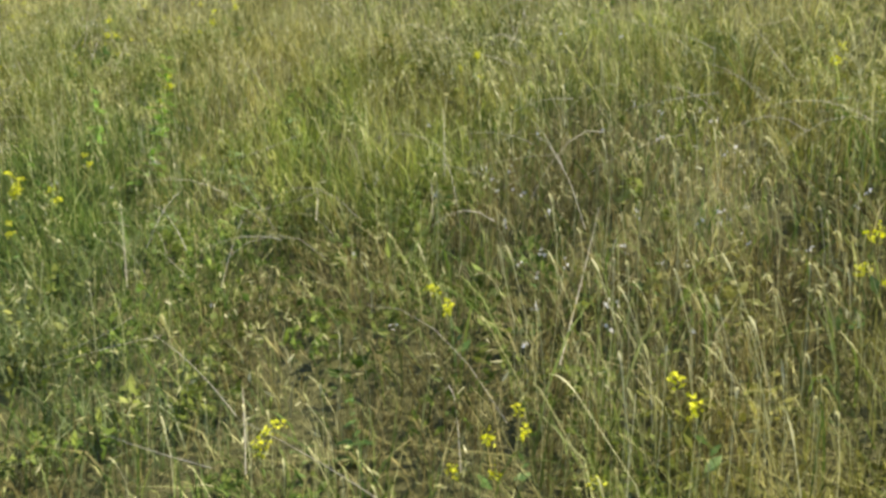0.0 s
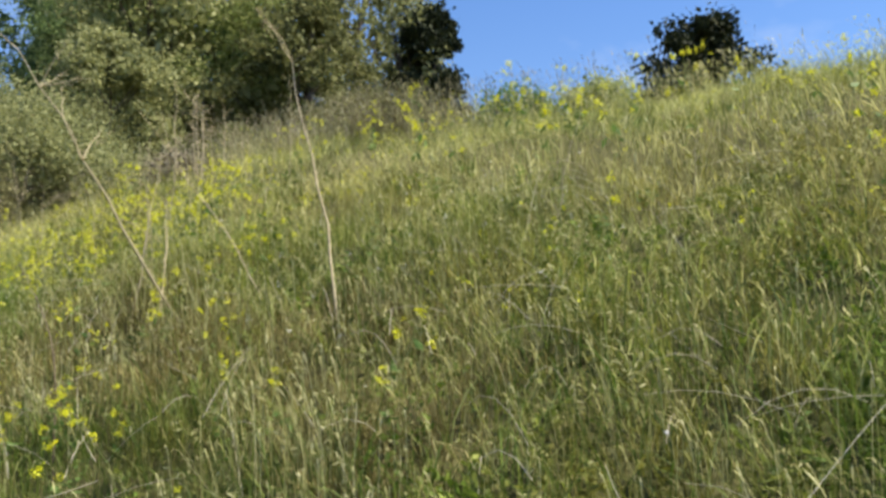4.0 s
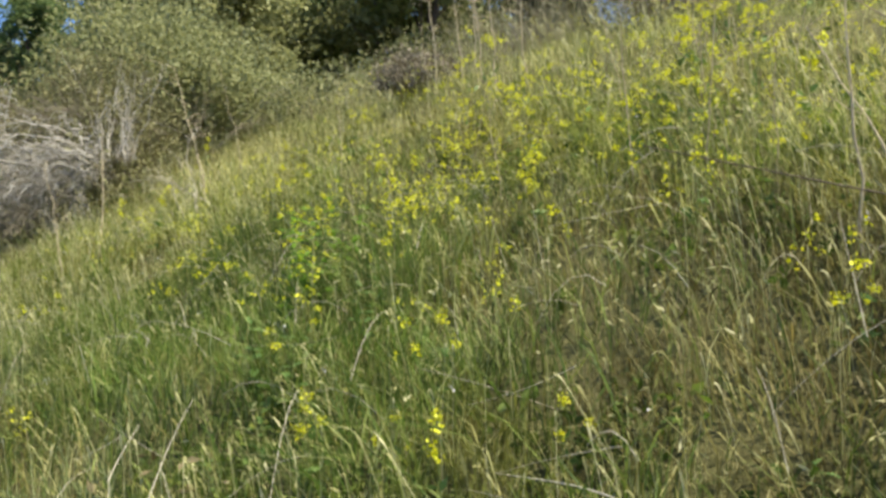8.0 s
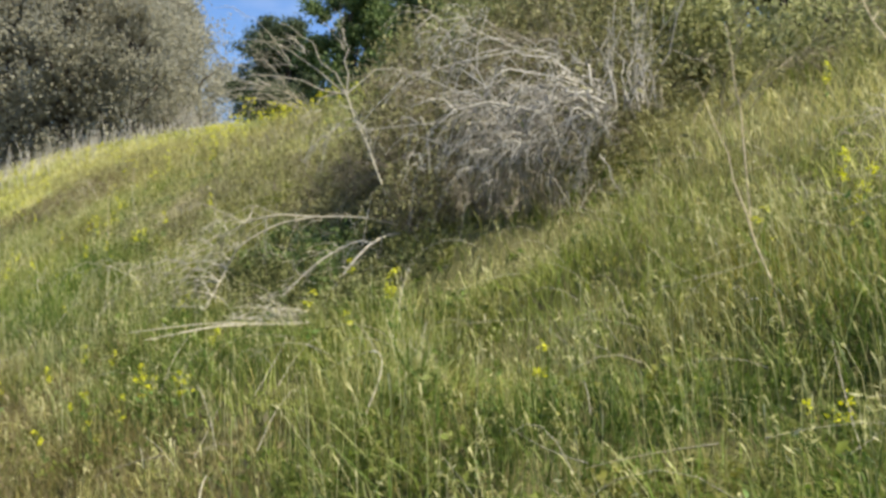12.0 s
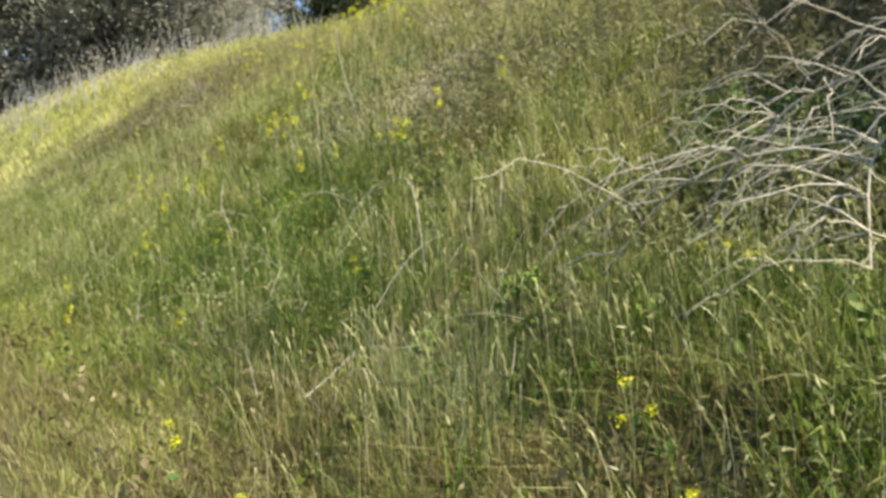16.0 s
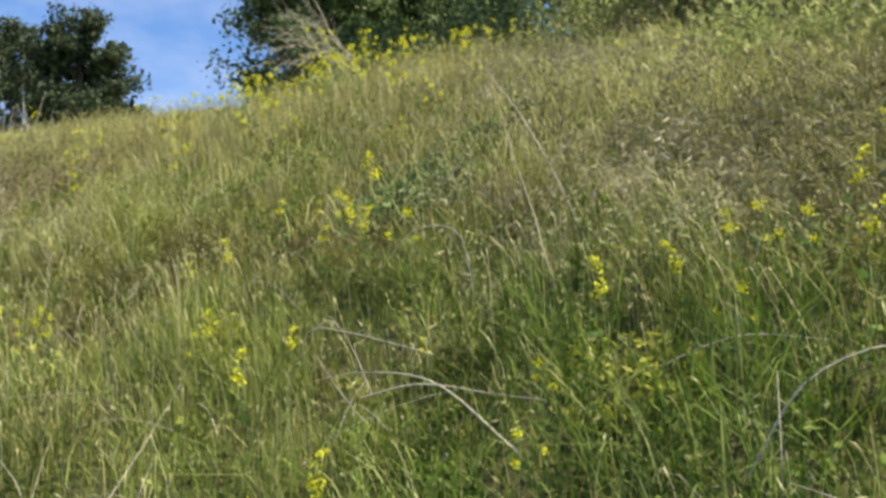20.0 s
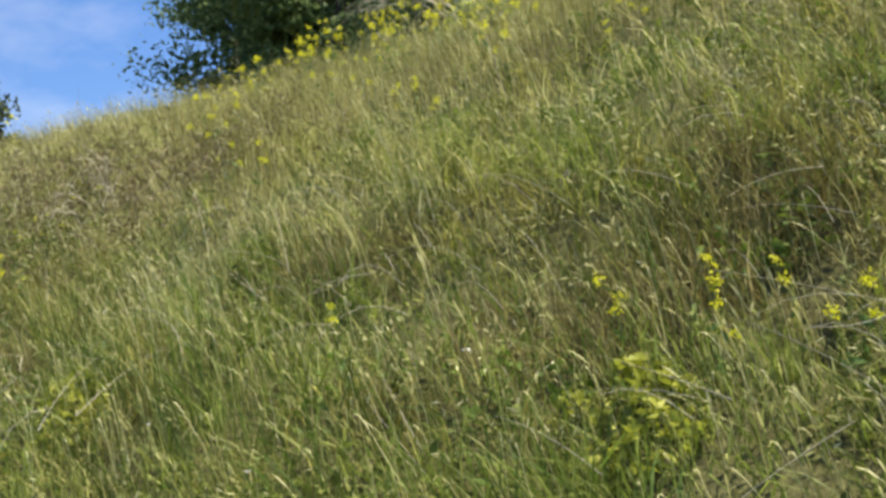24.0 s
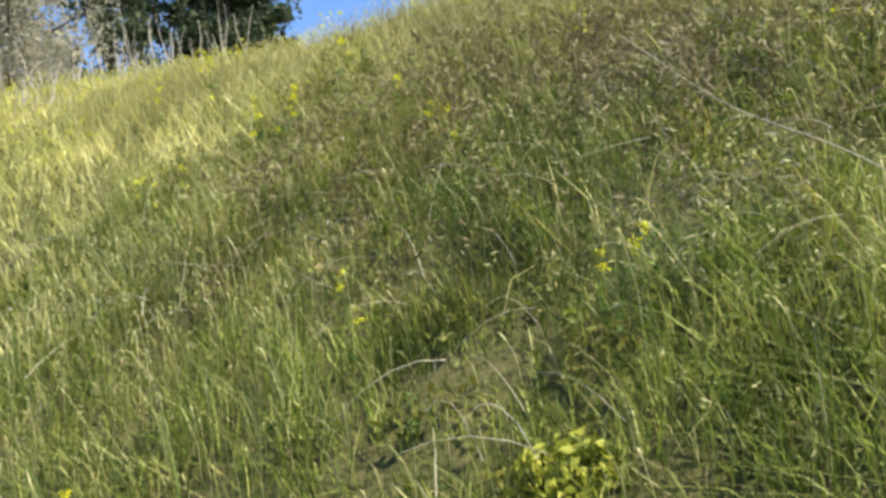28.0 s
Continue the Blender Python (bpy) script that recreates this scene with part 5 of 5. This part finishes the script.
scatter_flowers("white_bloom", wx + road_x(wy), wy, rng.uniform(0.2, 0.45, len(wx)), 0.022, M_WHITE, "small papery white flowers in the grass", 6, 4)


# ---------------------------------------------------------------- wild oats: arching stems with drooping pale spikelets
def oats(name, x, y, height, label, seed, heads=7, material=None):
    r = np.random.default_rng(seed)
    n = len(x)
    z = land(x, y)
    a = r.uniform(0, 2 * np.pi, n)
    reach = height * r.uniform(0.15, 0.75, n)
    dx, dy = 0.6 * np.cos(a) * reach - 0.08 * height, 0.6 * np.sin(a) * reach + 0.42 * height
    ks = (0, 0.45, 0.75, 1.0)
    cs = [np.stack([x + dx * k ** 2, y + dy * k ** 2, z + height * (k - 0.28 * k ** 3 * reach / height)], -1) for k in ks]
    w = np.stack([-np.sin(a), np.cos(a), np.zeros(n)], -1) * 0.0016
    v = np.stack([cs[0] - w, cs[0] + w, cs[1] - w, cs[1] + w, cs[2] - w, cs[2] + w, cs[3]], 1)
    pat = np.array([(0, 1, 3), (0, 3, 2), (2, 3, 5), (2, 5, 4), (4, 5, 6)])
    f = (pat[None] + (np.arange(n) * 7)[:, None, None]).reshape(-1, 3)
    tagged(mesh_object(name + "_stems", v.reshape(-1, 3), f, M_GRASS), "thin grass stems", "grass", kind="stuff")
    vs, fs, base = [], [], 0
    for h in range(heads):
        k = r.uniform(0.62, 1.0, n)
        c = np.stack([x + dx * k ** 2, y + dy * k ** 2, z + height * (k - 0.28 * k ** 3 * reach / height)], -1)
        c += r.normal(0, 0.018, (n, 3))
        d = np.stack([dx * 0.6 + r.normal(0, 0.10, n), dy * 0.6 + r.normal(0, 0.10, n), r.normal(0.0, 0.16, n)], -1)
        d /= np.linalg.norm(d, axis=1)[:, None]
        ln = r.uniform(0.018, 0.05, n)[:, None]
        s = np.cross(d, r.normal(0, 1, (n, 3)))
        s = s / (np.linalg.norm(s, axis=1)[:, None] + 1e-9) * ln * 0.10
        q = np.stack([c, c + d * ln * 0.45 + s, c + d * ln, c + d * ln * 0.45 - s], 1)
        vs.append(q.reshape(-1, 3))
        fs.append((np.array([(0, 1, 2), (0, 2, 3)])[None] + base + (np.arange(n) * 4)[:, None, None]).reshape(-1, 3))
        base += n * 4
    tagged(mesh_object(name, np.concatenate(vs), np.concatenate(fs), material or M_OAT), label, "grass", kind="stuff")


x, y, tf = strip(13000, 1.4, 5.5, -2, 44, 11, low=0.15, spread=0.2, per=12)
oats("wild_oats", x, y, rng.uniform(0.25, 0.55, len(x)) * stand(x, y), "pale drooping wild oat heads above the grass", 12, 5)
x, y, tf = strip(5000, 6.0, 13.0, -4, 50, 12, low=0.3, spread=0.3, per=10)
oats("hill_oats", x, y, rng.uniform(0.4, 0.7, len(x)), "pale seed heads on the upper slope", 13, 5)


# seed plumes: bowed pale heads on thin stems
def plumes(name, x, y, height, label, seed, long=(0.045, 0.11), wide=(0.0035, 0.009), material=None):
    r = np.random.default_rng(seed)
    n = len(x)
    z = land(x, y)
    a = r.uniform(0, 2 * np.pi, n)
    lean = r.uniform(0.05, 0.45, n)
    dx, dy = (np.cos(a) * 0.7 - 0.15) * lean * height, (np.sin(a) * 0.7 + 0.55) * lean * height
    w = np.stack([-np.sin(a), np.cos(a), np.zeros(n)], -1)
    base = np.stack([x, y, z], -1)
    mid = base + np.stack([dx * 0.35, dy * 0.35, 0.6 * height], -1)
    top = base + np.stack([dx, dy, height * (1 - 0.2 * lean)], -1)
    ln = r.uniform(*long, n)[:, None]
    hw = (r.uniform(*wide, n) / 2)[:, None] * w
    way = top - mid
    way /= np.linalg.norm(way, axis=1)[:, None]
    nod = r.uniform(0.0, 1.5, n)[:, None] * np.array([[0, 0, -1.0]]) + np.stack([dx, dy, 0 * dx], -1) / height[:, None]
    h1 = top + way * ln * 0.40 + nod * ln * 0.08
    h2 = h1 + (way + nod * 0.6) * ln * 0.32
    h3 = h2 + (way * 0.8 + nod * 1.1) * ln * 0.30
    t = 0.0011 * w
    v = np.stack([base - t, base + t, mid - t, mid + t, top - t, top + t, h1 - hw, h1 + hw, h2 - hw * 0.75, h2 + hw * 0.75, h3], 1)
    pat = np.array([(0, 1, 3), (0, 3, 2), (2, 3, 5), (2, 5, 4), (4, 5, 7), (4, 7, 6), (6, 7, 9), (6, 9, 8), (8, 9, 10)])
    f = (pat[None] + (np.arange(n) * 11)[:, None, None]).reshape(-1, 3)
    tagged(mesh_object(name, v.reshape(-1, 3), f, material or M_OAT), label, "grass", kind="stuff")


x, y, tf = strip(26000, 1.3, 5.6, -2, 44, 21, low=0.1, spread=0.16, per=9)
plumes("seed_plumes", x, y, rng.uniform(0.18, 0.50, len(x)) * stand(x, y) + 0.03, "pale bowed seed plumes above the meadow grass", 22)
x, y, tf = strip(9000, 5.4, 12.0, -4, 50, 22, low=0.2, spread=0.3, per=9)
plumes("hill_plumes", x, y, rng.uniform(0.3, 0.6, len(x)), "pale seed plumes on the upper slope", 23, (0.08, 0.15), (0.009, 0.016))
r_p = np.random.default_rng(24)
x, y = r_p.normal(10.6, 1.2, 4200), r_p.normal(15.2, 2.6, 4200)
plumes("crest_plumes", x, y, r_p.uniform(0.35, 0.95, 4200), "tall hazy pale dry grass along the crest", 25, (0.08, 0.2), (0.008, 0.016), M_GREYWEED)


# broad-leaved weeds and low lime green mounds
def weed(seed, height, n, size, material, label):
    """An upright leafy weed: stem, side shoots, and broad leaves that get smaller upwards."""
    r = np.random.default_rng(seed)
    t = thing("leafy_weed", 0, 0, -50, label, "weed", "leafy weeds")
    top = np.array([r.normal(0, 0.1) * height, 0.15 * height, height])
    c = curve((0, 0, 0), top, wobble=0.01, n=9, r=r)
    v, f = tubes([(c, 0.005, 0.002)], 4)
    stem = mesh_object("stem", v, f, M_STEM, t)
    for k in range(n):
        q = (k + r.uniform(0, 1)) / n
        o = c[min(8, 1 + int(q * 8))]
        a = k * 2.4 + r.normal(0, 0.3)
        s = size * (1.15 - 0.75 * q) * r.uniform(0.8, 1.2)
        d = np.array([math.cos(a), math.sin(a), 0.45 + r.normal(0, 0.2)])
        d /= np.linalg.norm(d)
        e = np.cross(d, (0, 0, 1.0))
        e /= np.linalg.norm(e)
        u = np.cross(e, d)
        spine = [o + d * s * g - u * s * 0.35 * g * g for g in (0.0, 0.25, 0.5, 0.78, 1.0)]
        half = [0.02, 0.19, 0.25, 0.16, 0.0]
        vs = []
        for p_, h_ in zip(spine, half):
            vs += [p_ - e * s * h_ + u * s * h_ * 0.25, p_, p_ + e * s * h_ + u * s * h_ * 0.25]
        fs = []
        for i in range(4):
            for j in (0, 1):
                g = i * 3 + j
                fs.append((g, g + 1, g + 4, g + 3))
        mesh_object("leaf", vs, fs, material, t, flat=False)
    return t


def mound(x, y, spread, height, n, material, label, seed):
    r = np.random.default_rng(seed)
    t = thing("leafy_mound", x, y, land_at(x, y), label, "weed", "lime weeds")
    a, k = r.uniform(0, 2 * np.pi, n), r.uniform(0, 1, n) ** 0.5
    h = height * (1 - 0.7 * k * k) * (0.65 + 0.35 * np.sin(3 * a + 5 * k)) * r.uniform(0.5, 1.05, n)
    c = np.stack([np.cos(a) * k * spread, np.sin(a) * k * spread * 1.3, h], -1)
    c[:, 2] += land(c[:, 0] + x, c[:, 1] + y) - land_at(x, y)
    v, f = leaves(c, 0.028, 2.2, -0.6, seed)
    tagged(mesh_object("foliage", v, f, material, t), kind="stuff")
    v, f = tubes([(curve((0, 0, 0), c[i] * 0.95, sag=-0.02, n=4), 0.002, 0.001) for i in range(0, n, max(1, n // 30))], 3)
    tagged(mesh_object("stem", v, f, M_STEM, t), kind="stuff")


WEEDS = [weed(300 + k, h, n, sz, m, l) for k, (h, n, sz, m, l) in enumerate((
    (0.42, 14, 0.11, M_LEAF, "fresh green broad-leaved weed in the grass"), (0.30, 11, 0.09, M_BLUISH, "bluish green leafy weed in the grass"),
    (0.55, 18, 0.12, M_LUSH, "tall green weed with pointed leaves"), (0.24, 9, 0.08, M_LEAF, "small green broad-leaved weed"),
    (0.62, 24, 0.13, M_WEEDGREEN, "tall bright green weed with broad leaves")))]
# x from the road's line, y, spread, number, kind
SPOTS_START = [(3.55, 14.05, 0.12, 4, 4), (4.1, 14.3, 0.15, 4, 4), (3.6, 4.9, 0.35, 5, 4), (3.66, 14.0, 0.12, 3, 2), (3.7, 14.3, 0.15, 2, 0), (3.0, 13.5, 0.25, 6, 0), (2.6, 12.8, 0.4, 4, 3), (2.2, 10.0, 0.4, 6, 0), (2.0, 8.8, 0.3, 5, 0), (2.4, 6.8, 0.4, 4, 3),
    (3.7, 22.3, 0.3, 4, 1), (4.1, 22.0, 0.3, 4, 1), (3.0, 25.9, 0.4, 10, 1), (3.4, 26.6, 0.4, 6, 0), (3.6, 31.4, 0.4, 8, 1)]
SPOTS_END = [(3.9, 30.6, 0.4, 4, 1), (3.7, 28.4, 0.25, 6, 1), (2.2, 16.8, 0.4, 5, 3), (2.6, 18.6, 0.4, 5, 3), (3.0, 35.5, 0.4, 6, 1), (2.7, 33.6, 0.4, 5, 3), (2.6, 1.4, 0.4, 5, 3),
    (3.0, 3.6, 0.4, 5, 1), (2.1, 38.6, 0.3, 5, 3), (4.2, 39.4, 0.4, 5, 1), (5.2, 9.0, 0.7, 6, 0), (2.0, 26.8, 0.3, 4, 3)]
SPOTS = SPOTS_START + SPOTS_END
for px_, py_, sp, n, kind_ in SPOTS:
    for _ in range(n):
        yy = py_ + r_f.normal(0, sp)
        xx = px_ + r_f.normal(0, sp) + float(road_x(yy)) * (0 if n in (2, 3) else 1)
        s = r_f.uniform(0.6, 1.1)
        c_ = copy_thing(WEEDS[kind_], pose(xx, yy, land_at(xx, yy) - 0.02, r_f.normal(0, 8), r_f.normal(0, 8), r_f.uniform(0, 360)))
        c_.scale = (s, s, s)
for k_ in WEEDS:
    for o_ in (*k_.children_recursive, k_):
        bpy.data.objects.remove(o_)
LIME = "low lime green mound of fine leaves"
for k, (mx0, my0, sp, h) in enumerate(((2.79, 27.93, 0.26, 0.34), (2.21, 32.24, 0.22, 0.30), (1.67, 38.17, 0.15, 0.20), (2.8, 30.44, 0.16, 0.28), (1.7, 17.0, 0.2, 0.26), (2.5, 35.2, 0.2, 0.3))):
    mound(mx0, my0, sp, h * 0.9, 420, M_LIME, LIME, 400 + k)
# dark foliage added in place of the shade in this hollow
for k, (mx0, my0) in enumerate(((4.15, 30.25), (4.5, 30.0), (4.75, 30.35), (5.2, 30.2))):
    mound(mx0, my0, 0.3, 0.22, 500, M_DARK, "dark green leafy mound added to darken a shaded hollow", 520 + k)
# dull mounds added to darken the grass where the brush casts shade
r_m = np.random.default_rng(450)
for k, (mx0, my0) in enumerate(((3.9, 22.0), (4.2, 22.25), (4.45, 21.85), (3.75, 21.75), (4.6, 23.0))):
    mound(mx0, my0, 0.32, 0.32, 600, M_DULL, "dull green leafy mound added for brush shade below the dead limb", 490 + k)
for k in range(16):
    q = k / 15
    mound(3.4 + 1.5 * r_m.uniform(0, 1), 22.9 + 2.0 * q, r_m.uniform(0.3, 0.5), r_m.uniform(0.25, 0.42), 750, M_DULL if k % 3 else M_BLUISH, "dull green leafy mound added for brush shade below the dead limb", 460 + k)

# tall pale single stems and bowed reeds that stand clear of the grass
def reed(points, r0, r1, label):
    p = np.array(points, float)
    z0 = land_at(p[0][0], p[0][1])
    p[:, 2] += z0
    o = np.array([p[0][0], p[0][1], z0])
    t = thing("bowed_reed", *o, label, "dead stalk", "bowed reeds")
    v, f = tubes([bow(list(p - o), r0, r1, 14)], 5)
    mesh_object("stem", v, f, M_BRANCH, t)


reed(((3.77, 28.5, 0), (3.74, 28.62, 0.3), (3.72, 28.85, 0.75), (3.85, 29.25, 1.25)), 0.005, 0.002, "pale leaning dry stem above the grass")
reed(((3.2, 28.9, 0), (3.2, 29.0, 0.42), (3.2, 29.3, 0.46), (3.22, 29.55, 0.25)), 0.0045, 0.002, "arched pale dry grass stem")
reed(((2.3, 28.2, 0.1), (2.35, 28.6, 0.34), (2.5, 29.1, 0.36), (2.6, 29.5, 0.3)), 0.0042, 0.002, "long dry stem lying over the grass")
reed(((2.4, 19.3, 0.05), (2.6, 19.4, 0.35), (2.75, 19.75, 0.42), (2.65, 20.2, 0.25)), 0.005, 0.002, "thin dry stem bowed over the grass")
reed(((2.6, 25.6, 0.05), (2.7, 25.9, 0.55), (2.8, 26.3, 0.62), (2.8, 26.7, 0.5)), 0.004, 0.002, "arched pale dry grass stem")
reed(((1.9, 10.6, 0.05), (2.05, 10.95, 0.32), (2.25, 11.5, 0.45), (2.4, 12.0, 0.42)), 0.0045, 0.002, "pale leaning dry stem above the grass")

reed(((2.70, 37.1, 0.2), (2.65, 37.4, 0.42), (2.45, 37.75, 0.62), (2.05, 38.0, 0.86)), 0.0045, 0.002, "long pale dry stem leaning over the grass")
reed(((2.38, 27.4, 0.05), (2.42, 27.2, 0.38), (2.52, 26.9, 0.5), (2.62, 26.55, 0.42)), 0.0042, 0.002, "arched pale dry grass stem")
reed(((2.35, 26.4, 0), (2.45, 26.45, 0.3), (2.58, 26.4, 0.55), (2.7, 26.3, 0.7)), 0.0042, 0.002, "pale leaning dry stem above the grass")
reed(((2.6, 29.6, 0.1), (2.3, 29.25, 0.3), (2.15, 28.9, 0.3), (2.05, 28.4, 0.22)), 0.0042, 0.002, "long dry stem lying over the grass")
reed(((2.3, 28.95, 0.2), (2.38, 28.7, 0.26), (2.5, 28.4, 0.22), (2.55, 28.2, 0.2)), 0.0038, 0.002, "long dry stem lying over the grass")
reed(((2.8, 27.85, 0.15), (2.85, 27.65, 0.25), (2.91, 27.47, 0.3), (2.95, 27.2, 0.28)), 0.0038, 0.002, "long dry stem lying over the grass")

lx = rng.uniform(0.75, 2.2, 2600)
ly = rng.uniform(13, 30, 2600)
keep = patchy(lx, ly, 1.4, 61) > 0.45
lx, ly = lx[keep] + road_x(ly[keep]), ly[keep]
v, f = leaves(np.stack([lx, ly, land(lx, ly) + rng.uniform(0.03, 0.2, len(lx))], -1), 0.028, 2.2, 0, 62)
tagged(mesh_object("leaf_litter", v, f, M_BROWN), "curled brown dead leaves in the verge straw", "dead leaves", kind="stuff")

# loose straws tangled in the grass, mostly lying along the slope
r_l = np.random.default_rng(500)
straws = []
for k in range(1500):
    yy = r_l.uniform(-1, 44)
    xx = r_l.uniform(1.5, 6.2) + float(road_x(yy))
    if patchy(xx, yy, 0.8, 72) < 0.35:
        continue
    ln = r_l.uniform(0.15, 0.6)
    a = r_l.normal(math.pi / 2, 0.7)
    dx_, dy_ = math.cos(a) * ln, math.sin(a) * ln
    h0, h1 = r_l.uniform(0.08, 0.28), r_l.uniform(0.12, 0.42)
    straws.append((curve((xx, yy, land_at(xx, yy) + h0), (xx + dx_, yy + dy_, land_at(xx + dx_, yy + dy_) + h1), sag=-r_l.uniform(-0.02, 0.12), n=5), r_l.uniform(0.0015, 0.0030), 0.001))
v, f = tubes(straws, 3)
tagged(mesh_object("loose_straw", v, f, M_BRANCH), "loose pale dry straws tangled in the grass", "grass", kind="stuff")
